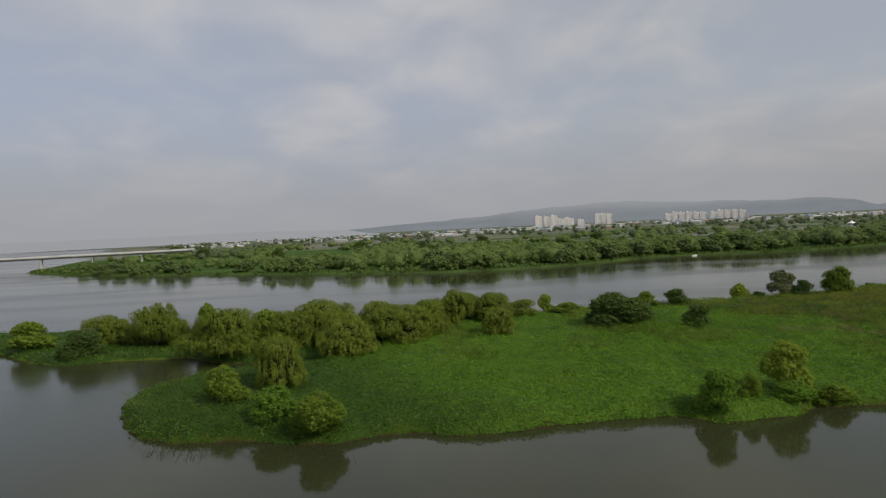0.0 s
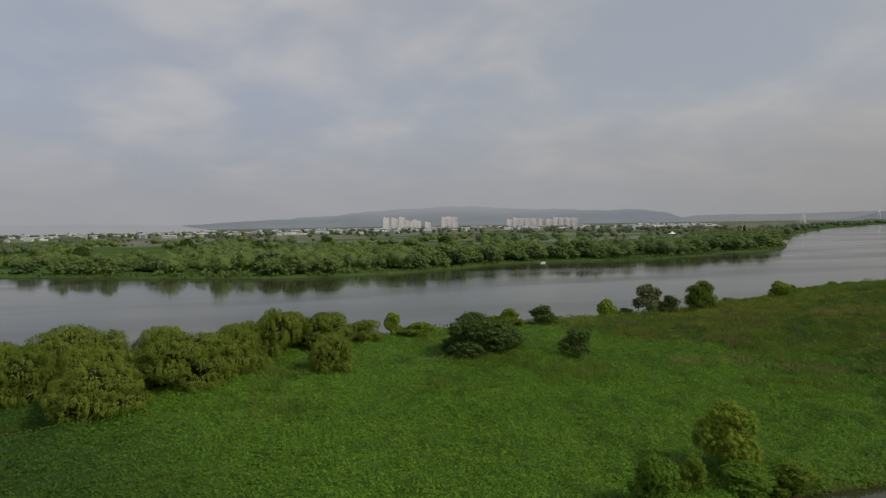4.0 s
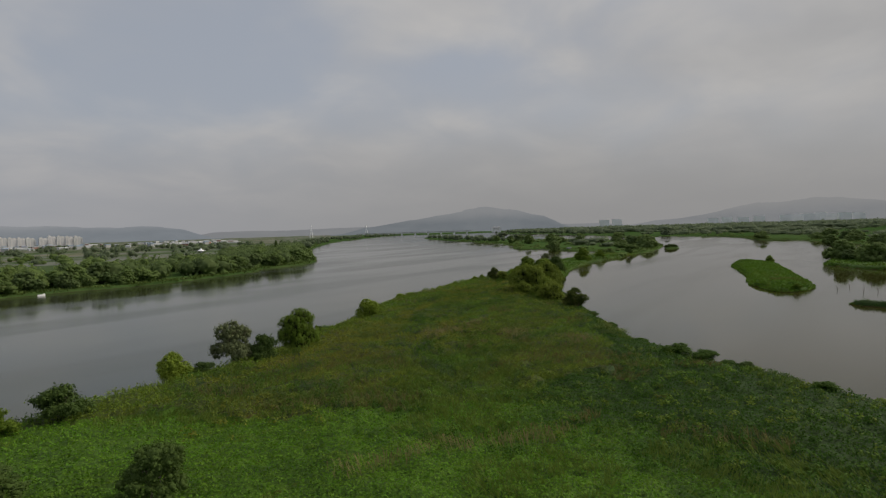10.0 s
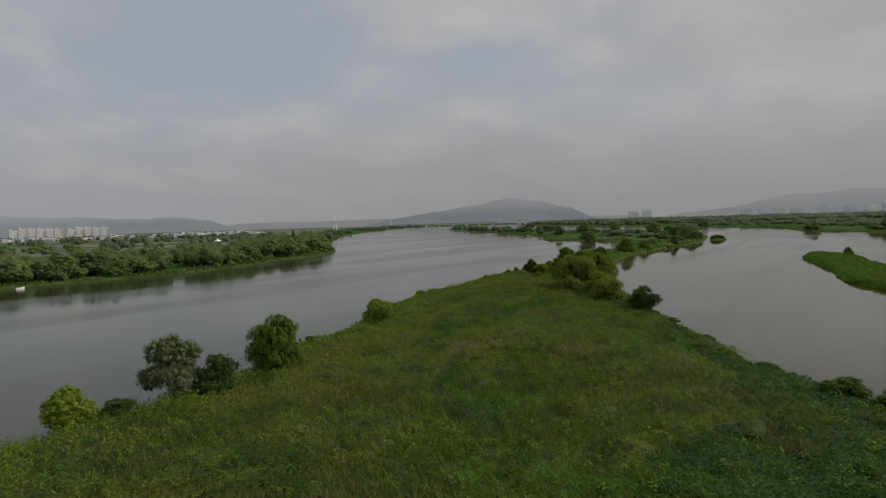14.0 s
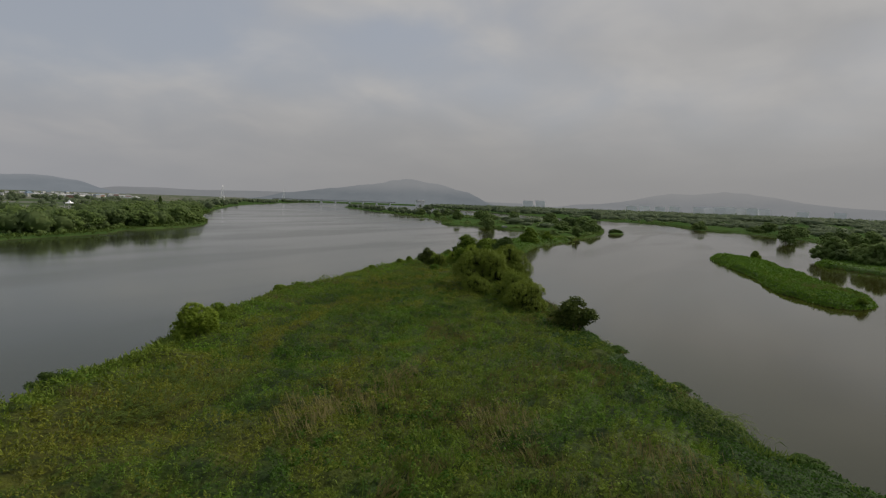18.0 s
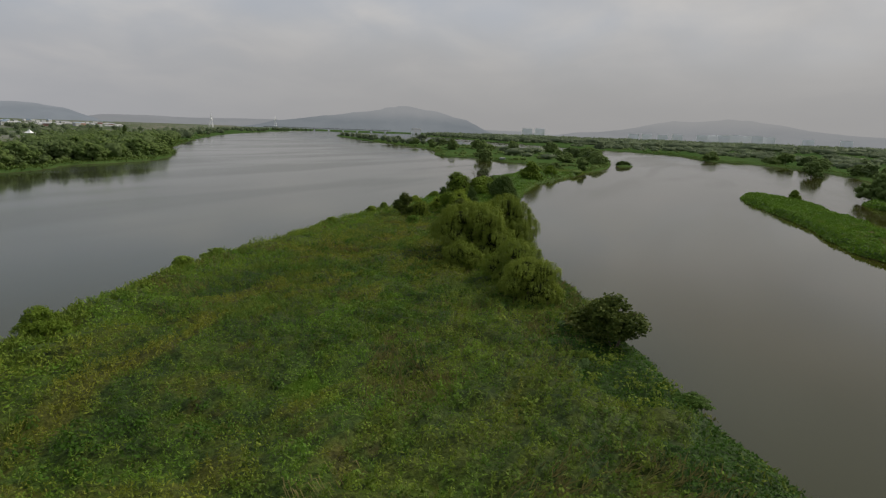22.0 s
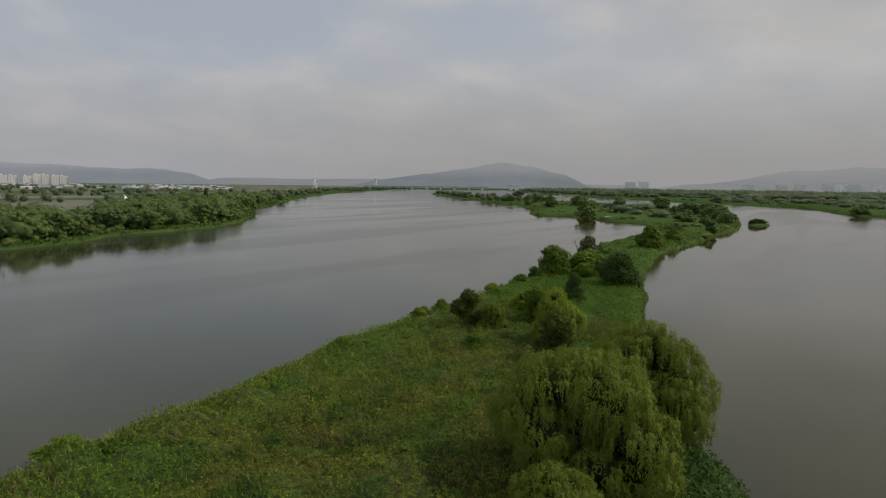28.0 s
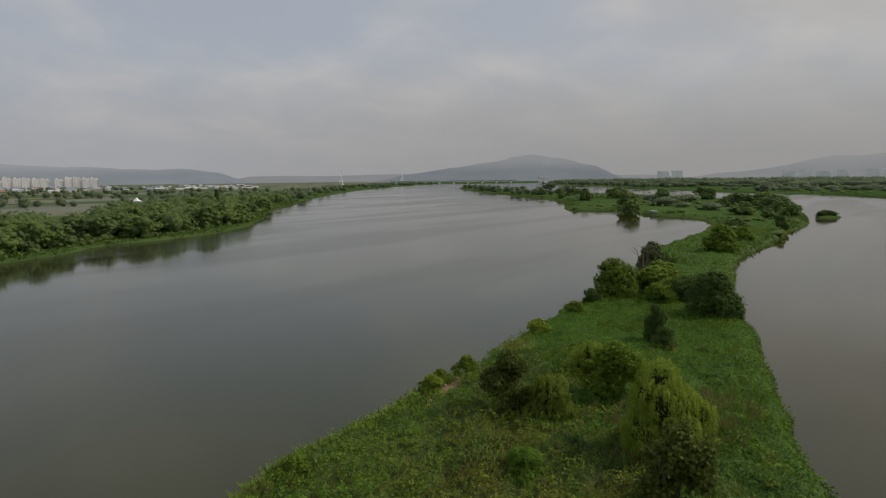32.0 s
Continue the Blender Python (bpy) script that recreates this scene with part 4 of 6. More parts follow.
plant("bush0", 169.5, 188.6, 1.8, 4.6, "low grassy shrub on the north shore", "shrub")
plant("bush0", 178, 191.8, 2.0, 4.4, "low grassy shrub on the north shore", "shrub")
for k, x, y, h, w in (("mound0", 121.5, 99.2, 2.6, 5.0), ("mound1", 119.6, 95.2, 2.4, 5.2), ("mound0", 118.2, 91.4, 2.0, 4.2), ("bush1", 116, 88.8, 1.7, 3.2), ("mound1", 107.8, 79.5, 1.6, 3.4), ("mound1", 131, 107.5, 1.5, 3.6), ("mound0", 146, 117.6, 1.6, 3.2), ("mound1", 159, 126, 1.7, 3.6)):
    plant(k, x, y, h * 0.75, w * 0.88, "mound of dark green vines on the eastern shore", "shrub", "vine mounds on the eastern shore")
# south shore
plant("shrub1", 31.2, 72.6, 4.7, 4.2, "column of shrub smothered in vines", "shrub")
plant("shrub0", 36, 75.2, 3.2, 2.6, "small grey-green shrub by the south shore", "shrub")
plant("shrub1", 40.8, 74.8, 2.2, 4.6, "low mound of vines under a leaning tree", "shrub")
plant("yellow0", 42, 78, 6.2, 5.2, "leaning yellow-green tree by the south shore")
plant("bush0", 45.4, 74.8, 2.2, 4.6, "low grey-green shrub overhanging the water", "shrub")


def dead_tree(x, y, h):
    """A bare snag: forked stems and thin limbs."""
    ob = new("dead_tree")
    ob.matrix_world = pose(x, y, ground_z(x, y) - 0.05)
    part("trunk", trunk_mesh("trunk", np.random.default_rng(19), h, h * 0.7, 3, 0.5), ob)
    tagged(ob, "bare grey dead tree among green crowns", "tree")


# willow clump on the spine
plant("weeping0", 197.4, 159.5, 8.8, 12, "large weeping willow with yellow-green plumes")
plant("weeping1", 207, 158, 9.6, 10.6, "tall weeping willow leaning over the water")
plant("light_willow0", 188.8, 157.6, 4.4, 5.6, "small willow at the foot of larger ones")
plant("willow0", 185, 148.4, 6.4, 8.4, "rounded willow on the eastern shore")
plant("willow3", 178.6, 144.6, 5.5, 7.6, "low dense willow dome on the eastern shore")
plant("leafy0", 168, 133.2, 5.2, 5.2, "dark broadleaved shrub overhanging the water", "shrub")
plant("leafy0", 171.2, 135.6, 3.6, 4.4, "low dark broadleaved shrub on the shore", "shrub", turn=140)
plant("leafy1", 212, 160.5, 3.6, 6, "low leafy shrub under the willows", "shrub")
# shrubs of the spine
plant("light_willow1", 229.4, 175.6, 7.2, 6.6, "light feathery willow in the middle of the island")
plant("leafy0", 220.8, 172.2, 6.3, 4.4, "dark upright tree with large leaves")
plant("leafy1", 238.5, 182.8, 5.6, 4.8, "green upright tree with large leaves")
plant("leafy0", 230, 189.6, 5.4, 4.1, "dark bushy tree with yellowish shoots")
plant("light_willow0", 230.5, 185.6, 4, 4.2, "grey-green willow shrub among taller ones", "shrub")
plant("light_willow1", 243, 187, 4, 6, "low feathery willow shrub", "shrub")
for k, x, y, h, w in (("bush0", 236.3, 198.6, 2.1, 2.8), ("yellow1", 229.6, 197.8, 2, 2.6), ("bush0", 269, 201.5, 2, 4), ("bush1", 277.2, 202.4, 2.6, 2.6), ("bush0", 232.5, 198.8, 1.6, 2.4), ("shrub1", 220, 182, 2.2, 3), ("bush0", 210.5, 194.8, 1.8, 3), ("yellow1", 256, 200.6, 2, 3.4), ("bush1", 260.6, 186.6, 4.6, 2.8), ("bush1", 258.2, 184.6, 2.6, 2.8)):
    plant(k, x, y, h, w, "small rounded shrub on the island's spine", "shrub", "shrubs along the spine")
# trees at the neck
plant("dome0", 286.5, 201.8, 6.7, 8.4, "round-headed green tree at the island's neck")
plant("grey0", 318, 206.8, 6.6, 5.4, "thin grey-green tree at the neck")
dead_tree(313, 206.4, 7.6)
plant("round0", 291.5, 196.5, 5.4, 7.5, "spreading green shrub tree at the neck")
plant("bush1", 288, 190, 4.2, 6.5, "dark shrub among the trees at the neck", "shrub")
plant("bush0", 284.5, 194, 3.4, 6, "low green shrub among the trees at the neck", "shrub")
plant("dark0", 278, 183.6, 7, 7.6, "dense dark broadleaved tree above the shore")
plant("round1", 300, 199, 5.2, 8, "spreading green tree at the neck")
plant("bush1", 326, 206, 3.2, 4, "dark shrub on the narrow neck", "shrub")
plant("round1", 361.5, 202.4, 7.6, 9.6, "single green tree on the narrow neck")
plant("bush0", 395, 203, 4.5, 6, "shrub on the narrow neck", "shrub")
plant("bush1", 445, 200, 5, 5, "shrub on the narrow neck", "shrub")
plant("round1", 350.5, 106, 4.2, 4.4, "single round tree on the grassy islet")
plant("bush0", 232, 89, 1.6, 2.6, "low shrub at the tip of the islet", "shrub")
for x, y, h, w in ((544, 197, 2.4, 5), (548.5, 196, 3, 6), (552.5, 194, 2.5, 5), (548, 192.5, 2, 5), (555, 192, 1.6, 3)):
    plant("bush1", x, y, h, w, "low dark shrub on the tiny islet", "shrub", "shrubs on the tiny islet", sink=0.3)

# trees of the peninsula beyond the neck
rng = np.random.default_rng(21)
for x, y, h, w in ((679, 384, 11, 10), (739, 382, 10.5, 11), (590, 314, 12, 13), (641, 307, 11.5, 10.5), (535, 232, 7, 14), (560, 215, 8, 13), (596, 226, 9, 15), (640, 240, 9.5, 14), (744, 300, 10, 14), (680, 266, 6.5, 18), (510, 215, 5, 8), (620, 260, 7, 9)):
    plant("far%d" % (int(x) % 5), x, y, h, w, "broad green tree on the grassy peninsula", group="trees on the peninsula")


def scatter_trees(area, n, lo, hi, seed, label, group, inner, depth, gate):
    """Single trees strewn inland of a bank, as far as depth metres."""
    r = np.random.default_rng(seed)
    (x0, y0), (x1, y1) = area
    px, py = r.uniform(x0, x1, n * 40), r.uniform(y0, y1, n * 40)
    s = shore(px, py)
    ok = np.flatnonzero((s > inner) & (s < depth) & (bumps(px, py, 45, seed) + 0.5 * bumps(px, py, 17, seed + 1) > gate) & (inside_by(LANDS[1], px, py) < -4))
    taken = []
    for i in ok:
        h = r.uniform(lo, hi) * (0.75 + 0.25 * min(1, s[i] / 12))
        w = h * r.uniform(1.25, 1.9)
        if len(taken) >= n or any((px[i] - a) ** 2 + (py[i] - b) ** 2 < (0.32 * (w + c)) ** 2 for a, b, c in taken):
            continue
        taken.append((px[i], py[i], w))
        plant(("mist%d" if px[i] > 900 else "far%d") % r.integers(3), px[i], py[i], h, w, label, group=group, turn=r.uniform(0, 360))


scatter_trees(((-60, 298), (260, 420)), 95, 6, 10.5, 31, "rounded willow in the wooded north bank", "trees of the north bank", 6, 55, -0.2)
scatter_trees(((245, 352), (470, 540)), 40, 6.5, 10.5, 34, "tall green tree on the north headland", "trees of the north bank", 6, 45, -0.9)
scatter_trees(((-350, 318), (-60, 520)), 42, 4, 9, 35, "green tree on the open north bank", "trees of the north bank", 5, 95, 0.05)
scatter_trees(((700, 300), (1150, 800)), 14, 5, 9, 32, "green tree on the grassy peninsula", "trees on the peninsula", 4, 80, -0.2)
for x, y, h, w in ((378, 76.7, 10, 14), (357, 65, 9, 11), (366, 68, 8, 10), (541, 84, 9.5, 11)):
    plant("far%d" % (int(x) % 6), x, y, h, w, "rounded green tree by the eastern water", group="trees of the eastern bank")
scatter_trees(((322, -120), (760, 150)), 30, 5, 10, 33, "green tree on the eastern bank", "trees of the eastern bank", 3, 60, -0.5)
for x, y, h, w in ((690, 388, 9.5, 13), (768, 392, 9, 17), (514.5, 284.4, 8.5, 11.5), (629, 302, 10, 11), (884, 341, 10, 20), (653, 257, 8.6, 15), (638, 250, 8, 12), (631, 238, 9.5, 13), (604, 232, 7.5, 13), (578, 224, 8, 13), (552.5, 214, 8.4, 14), (564, 219, 6.5, 12), (531, 209, 6, 10), (459, 219, 3.4, 8), (938, 525, 10, 15), (1133, 653, 11, 22)):
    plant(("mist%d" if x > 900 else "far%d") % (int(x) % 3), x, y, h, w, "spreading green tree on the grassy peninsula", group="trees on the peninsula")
for x, y, h, w in ((-82, 616, 11, 15), (-20, 575, 9, 13), (-250, 640, 11, 16), (40, 640, 10, 15), (-150, 560, 8, 12), (150, 600, 9, 14), (-330, 760, 13, 20)):
    plant("dark%d" % (int(x) % 2), x, y, h, w, "single dark round tree on the plain", group="dark trees on the plain")


def woodland(name, label, area, n, lo, hi, seed, near, far, gap, mat, wide=0.6, k=90):
    """Farther trees, too many to count: one mesh of leafy crowns."""
    r = np.random.default_rng(seed)
    (x0, y0), (x1, y1) = area
    px, py = r.uniform(x0, x1, n * 14), r.uniform(y0, y1, n * 14)
    s = shore(px, py)
    ok = np.flatnonzero((s > near) & (s < far) & (bumps(px, py, 90, seed) + 0.4 * bumps(px, py, 30, seed + 1) > gap))[:n]
    px, py = px[ok], py[ok]
    pz = height(px, py)
    h = r.uniform(lo, hi, len(ok))
    d = unit(r.normal(size=(len(ok), k, 3)).reshape(-1, 3) + (0, 0, 0.25)).reshape(len(ok), k, 3)
    lump = 1 + 0.28 * np.sin(d[..., 0] * 7 + h[:, None] * 9) * np.cos(d[..., 1] * 6 + h[:, None] * 5)
    c = np.stack([px, py, pz + h * 0.45], 1)[:, None]
    norm = d.reshape(-1, 3)
    base = c + d * lump[..., None] * np.stack([h * wide, h * wide, h * 0.46], 1)[:, None]
    way = (d + r.normal(size=d.shape) * 0.7 - (0, 0, 0.3)).reshape(-1, 3)
    base = base.reshape(-1, 3)
    base[:, 2] = np.maximum(base[:, 2], 0.9)
    size = np.repeat(h, k) * 0.19 * (wide / 0.6) ** 0.7 * r.uniform(0.7, 1.3, len(base))
    v, f = leaf_quads(base, way, size, size * 0.7, r, norm + (0, 0, 0.2), 0.35)
    v[:, 2] = np.maximum(v[:, 2], 0.5)
    cv, cf = cores(np.zeros((len(ok), 3)), h * 0.5, 0.95, 2, r)
    mid = np.repeat(np.stack([px, py, pz + h * 0.45], 1), len(BALLS[2][0]), 0)
    cv = mid + cv * (wide / 0.6, wide / 0.6, 1)
    cv[:, 2] = np.maximum(cv[:, 2], 0.5)
    ob = new(name, leafy_mesh(name, v, f, cv, cf, mat))
    return tagged(ob, label, "woodland", kind="stuff")


woodland("north_woodland", "dense green woods behind the north bank", ((-60, 305), (240, 640)), 230, 5, 11, 41, 16, 190, -0.1, M_FAR)
woodland("west_woodland", "loose green groves on the open north bank", ((-480, 380), (-40, 720)), 60, 4, 8, 46, 40, 260, 0.25, M_FAR)
woodland("headland_woodland", "green woods on the north headland", ((180, 350), (600, 660)), 190, 6, 11, 45, 12, 80, -0.6, M_FAR_DARK)
woodland("bank_scrub", "low green scrub along the north bank", ((-60, 298), (480, 560)), 210, 1.0, 2.6, 47, 2.2, 22, -0.3, M_FAR)
woodland("plain_groves", "groves and hedges on the plain behind the north bank", ((-520, 430), (330, 950)), 300, 2.5, 8, 57, 70, 420, -0.05, M_FAR, 0.8, 60)
woodland("west_scrub", "scattered low scrub on the open north bank", ((-370, 320), (-60, 560)), 110, 1.2, 3.4, 50, 2.0, 60, -0.1, M_FAR)
woodland("peninsula_scrub", "low green scrub on the peninsula beyond the neck", ((380, 190), (1250, 940)), 230, 0.9, 2.2, 48, 1.5, 90, -0.1, M_FAR, 1.5)
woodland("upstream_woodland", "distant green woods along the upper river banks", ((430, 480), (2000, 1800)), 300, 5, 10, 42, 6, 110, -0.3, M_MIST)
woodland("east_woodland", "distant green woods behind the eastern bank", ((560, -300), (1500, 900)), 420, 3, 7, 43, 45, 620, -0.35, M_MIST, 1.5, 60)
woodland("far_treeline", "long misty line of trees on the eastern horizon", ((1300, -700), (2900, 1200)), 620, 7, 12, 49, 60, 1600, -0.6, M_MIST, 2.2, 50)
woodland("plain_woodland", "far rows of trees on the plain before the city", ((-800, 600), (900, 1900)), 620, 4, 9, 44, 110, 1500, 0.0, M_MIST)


# ---- ground cover ----
# bare ground: centre, half length, half width, turn
BARE = ((231.5, 198.2, 5.0, 1.9, 12), (283, 183.2, 2.2, 1.2, 30), (281, 404.6, 8.5, 1.8, 20))
PATH_LINE = ((0, 60), (30, 85), (65, 105), (100, 121), (140, 133), (190, 165), (260, 195))


VINE_EDGE = np.array([(-200, 40), (-200, 240), (10, 175), (32, 154), (53, 152.5), (61, 147), (66, 139), (68, 131), (74, 124.5), (80, 118), (92, 110), (108, 106), (130, 112), (118, 60)], float)


def vine_zone(x, y):
    """True where creeping vines cover the ground: the western lobe, a strip along the eastern shore, the neck."""
    wob = 1.6 * bumps(x, y, 7, 71) + 1.0 * bumps(x, y, 2.5, 72)
    d = -0.545 * x + 0.838 * y + 2.0 * wob
    far = np.interp(x, (100, 205, 225, 250, 270), (23.5, 23.5, 21.5, 32, 45))
    return (inside_by(VINE_EDGE, x, y) + wob > 0) | ((x > 100) & (x < 424 + 2 * wob) & (d < far))


NEAR_V = vine_zone(*np.meshgrid(NEAR_X, NEAR_Y))


def in_vines(x, y):
    """vine_zone(), read from a table with a ragged edge."""
    i = np.clip(((x + 0.6 * bumps(x, y, 1.1, 73) - NEAR_X[0]) / 1.5 + 0.5).astype(int), 0, len(NEAR_X) - 1)
    j = np.clip(((y + 0.6 * bumps(x, y, 1.1, 74) - NEAR_Y[0]) / 1.5 + 0.5).astype(int), 0, len(NEAR_Y) - 1)
    return NEAR_V[j, i]


def relief(x, y, s):
    """Height of the plants over the soil: a low quilt of vines, or mounds and hummocks of herbs."""
    vine = 0.30 + 0.25 * bumps(x, y, 9, 91) + 0.22 * bumps(x, y, 2.6, 92) + 0.10 * bumps(x, y, 1.2, 97)
    herb = 0.40 + 0.45 * bumps(x, y, 8, 91) + 0.55 * bumps(x, y, 3.1, 92) + 0.75 * np.abs(bumps(x, y, 1.7, 97))
    return np.clip(np.where(in_vines(x, y), vine, herb), 0.03, 1.8) * np.clip(s / 1.5, 0.4, 1)


def path_gap(px, py):
    """Metres to a line along the middle of the island."""
    d = np.full(px.shape, 1e9)
    for (ax, ay), (bx, by) in zip(PATH_LINE, PATH_LINE[1:]):
        ex, ey = bx - ax, by - ay
        u = np.clip(((px - ax) * ex + (py - ay) * ey) / (ex * ex + ey * ey), 0, 1)
        d = np.minimum(d, np.hypot(px - ax - u * ex, py - ay - u * ey))
    return d


def strewn(n, area, near, reach, seed, edge):
    """Random spots on the main island between near and reach metres from its middle line."""
    r = np.random.default_rng(seed)
    (x0, y0), (x1, y1) = area
    px, py = r.uniform(x0, x1, n), r.uniform(y0, y1, n)
    d = path_gap(px, py)
    ok = (d >= near) & (d < reach)
    px, py = px[ok], py[ok]
    s = near_shore(px, py)
    ok = (s > edge) & outside_bare(px, py)
    return px[ok], py[ok], s[ok], r


def quilt(x, y):
    """Height of the vine leaves: soft mounds with creases between small clumps."""
    return mounds(x, y) + 0.36 * np.abs(bumps(x, y, 1.05, 75)) + 0.22 * np.abs(bumps(x, y, 0.5, 70))


def mounds(x, y):
    return 0.16 + 0.35 * bumps(x, y, 2.6, 92) + 0.3 * bumps(x, y, 9, 91)


def vine_carpet(name, label, n, area, near, reach, leaf, seed, mat, zone=True):
    """Leaves of creeping vines, most of them lying flat on the quilt."""
    px, py, s, r = strewn(n, area, near, reach, seed, -0.5)
    if zone:
        ok = in_vines(px, py)
        px, py, s = px[ok], py[ok], s[ok]
    e = 0.12
    tilt = np.stack([quilt(px - e, py) - quilt(px + e, py), quilt(px, py - e) - quilt(px, py + e), np.full(len(px), 2 * e)], 1)
    z = height(px, py, np.maximum(s, 0.25)) + np.maximum(quilt(px, py), 0.05) * np.clip(s / 1.5, 0.4, 1)
    z = z - 1.0 * np.clip(-s / 0.5, 0, 1) ** 1.2
    base = np.stack([px, py, np.maximum(z + 0.06 * r.random(len(px)), 0.06 + 0.3 * r.random(len(px)))], 1)
    size = leaf * r.uniform(0.6, 1.4, len(px))
    v, f = leaf_quads(base, r.normal(size=(len(px), 3)) + (0, 0, 0.25), size * 1.15, size * 0.8, r, unit(tilt), 0.42)
    return tagged(new(name, np_mesh(name, v, f, mat)), label, "ground cover", kind="stuff")


def herb_plants(name, label, n, area, near, reach, tall, k, leaf, seed, mat):
    """Upright herbs, each a stem's height of leaves that spread and rise round it."""
    px, py, s, r = strewn(n, area, near, reach, seed, 0.4)
    ok = ~in_vines(px, py)
    px, py, s = px[ok], py[ok], s[ok]
    cell = 0.85
    ix, iy = np.floor(px / cell).astype(np.int64), np.floor(py / cell).astype(np.int64)
    cx, cy = (ix + 0.2 + 0.6 * lattice(ix, iy, 7)) * cell, (iy + 0.2 + 0.6 * lattice(ix, iy, 8)) * cell
    px, py = cx + (px - cx) * 0.6, cy + (py - cy) * 0.6
    m = len(px)
    h = tall * (1.2 - 1.5 * np.hypot(px - cx, py - cy)) * r.uniform(0.7, 1.15, m) * np.clip(0.5 + 0.35 * bumps(px, py, 5, 76) + 1.1 * np.abs(bumps(px, py, 1.5, 77)), 0.3, 1.6)
    z = height(px, py, s) + 0.8 * relief(px, py, s)
    u = np.tile(np.linspace(0.3, 1, k), m)
    a = np.repeat(r.uniform(0, 6.28, m), k) + np.tile(np.arange(k) * 2.4, m) + r.normal(size=m * k) * 0.3
    out = np.stack([np.cos(a), np.sin(a), 0 * a], 1)
    foot = np.repeat(np.stack([px, py, z], 1), k, 0)
    lean = np.repeat(np.stack([bumps(px, py, 6, 78), bumps(px, py, 6, 79)], 1) * 0.25 + r.normal(size=(m, 2)) * 0.1, k, 0)
    hh = np.repeat(h, k) * u
    base = foot + np.concatenate([lean * hh[:, None], (hh * 0.82)[:, None]], 1) + out * 0.03
    ln = leaf * r.uniform(0.75, 1.3, m * k) * (1.25 - 0.45 * u)
    way = out * (1.15 - 0.6 * u)[:, None] + np.stack([0 * u, 0 * u, 0.15 + 0.75 * u], 1)
    v, f = leaf_quads(base, way, ln, ln * 0.34, r, out * 0.8 + (0, 0, 0.75), 0.35)
    return tagged(new(name, np_mesh(name, v, f, mat)), label, "ground cover", kind="stuff")


def outside_bare(px, py):
    ok = np.ones(px.shape, bool)
    for bx, by, rx, ry, turn in BARE:
        c, q = math.cos(radians(turn)), math.sin(radians(turn))
        ok &= (((px - bx) * c + (py - by) * q) / rx) ** 2 + ((-(px - bx) * q + (py - by) * c) / ry) ** 2 > 1 + 0.3 * bumps(px, py, 0.9, 98)
    return ok


def meadow_mats(step):
    """The closed mat of stems and leaves that hides the soil and hangs over the shore: vines, and herbs."""
    gx, gy = np.meshgrid(np.arange(-132, 421, step), np.arange(60, 230, step))
    r = np.random.default_rng(58)
    gx, gy = gx + r.uniform(-0.2, 0.2, gx.shape) * step, gy + r.uniform(-0.2, 0.2, gx.shape) * step
    s = near_shore(gx, gy)
    inner = np.maximum(s, 0.25)
    vines = in_vines(gx, gy)
    z = height(gx, gy, inner) + np.where(vines, np.maximum(mounds(gx, gy), 0.02) * np.clip(inner / 1.5, 0.4, 1) + 0.02, relief(gx, gy, inner) * 0.7 - 0.08) + r.uniform(-0.05, 0.05, gx.shape)
    z = z - 1.1 * np.clip((0.15 - s) / 0.6, 0, 1) ** 1.2
    keep = (s > -0.75) & outside_bare(gx, gy)
    n = gx.shape[1]
    ok = keep[:-1, :-1] & keep[1:, :-1] & keep[:-1, 1:] & keep[1:, 1:]
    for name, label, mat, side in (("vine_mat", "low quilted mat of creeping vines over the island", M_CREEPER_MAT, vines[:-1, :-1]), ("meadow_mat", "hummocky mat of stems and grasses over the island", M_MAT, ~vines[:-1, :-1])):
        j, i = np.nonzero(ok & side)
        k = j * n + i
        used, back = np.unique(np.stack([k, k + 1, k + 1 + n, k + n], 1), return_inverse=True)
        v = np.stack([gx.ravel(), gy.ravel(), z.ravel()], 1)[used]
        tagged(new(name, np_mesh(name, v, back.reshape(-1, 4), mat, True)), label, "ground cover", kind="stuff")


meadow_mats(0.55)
WEST, SPINE = ((-70, 62), (300, 206)), ((20, 62), (310, 210))
vine_carpet("vine_carpet", "low bright green vines covering the ground", 2000000, WEST, 0, 32, 0.18, 51, M_CREEPER)
vine_carpet("side_vine_carpet", "low green vines beside the shores", 1000000, ((-70, 62), (330, 218)), 32, 62, 0.22, 54, M_CREEPER)
vine_carpet("outer_vine_carpet", "green vines covering the outer meadow", 520000, ((-135, 62), (420, 225)), 62, 400, 0.3, 52, M_CREEPER)
herb_plants("meadow_herbs", "knee-high olive herbs with leafy stems", 240000, SPINE, 0, 30, 0.72, 7, 0.25, 55, M_MEADOW)
herb_plants("side_meadow_herbs", "knee-high herbs beside the spine of the meadow", 120000, SPINE, 30, 62, 0.62, 6, 0.38, 56, M_MEADOW)


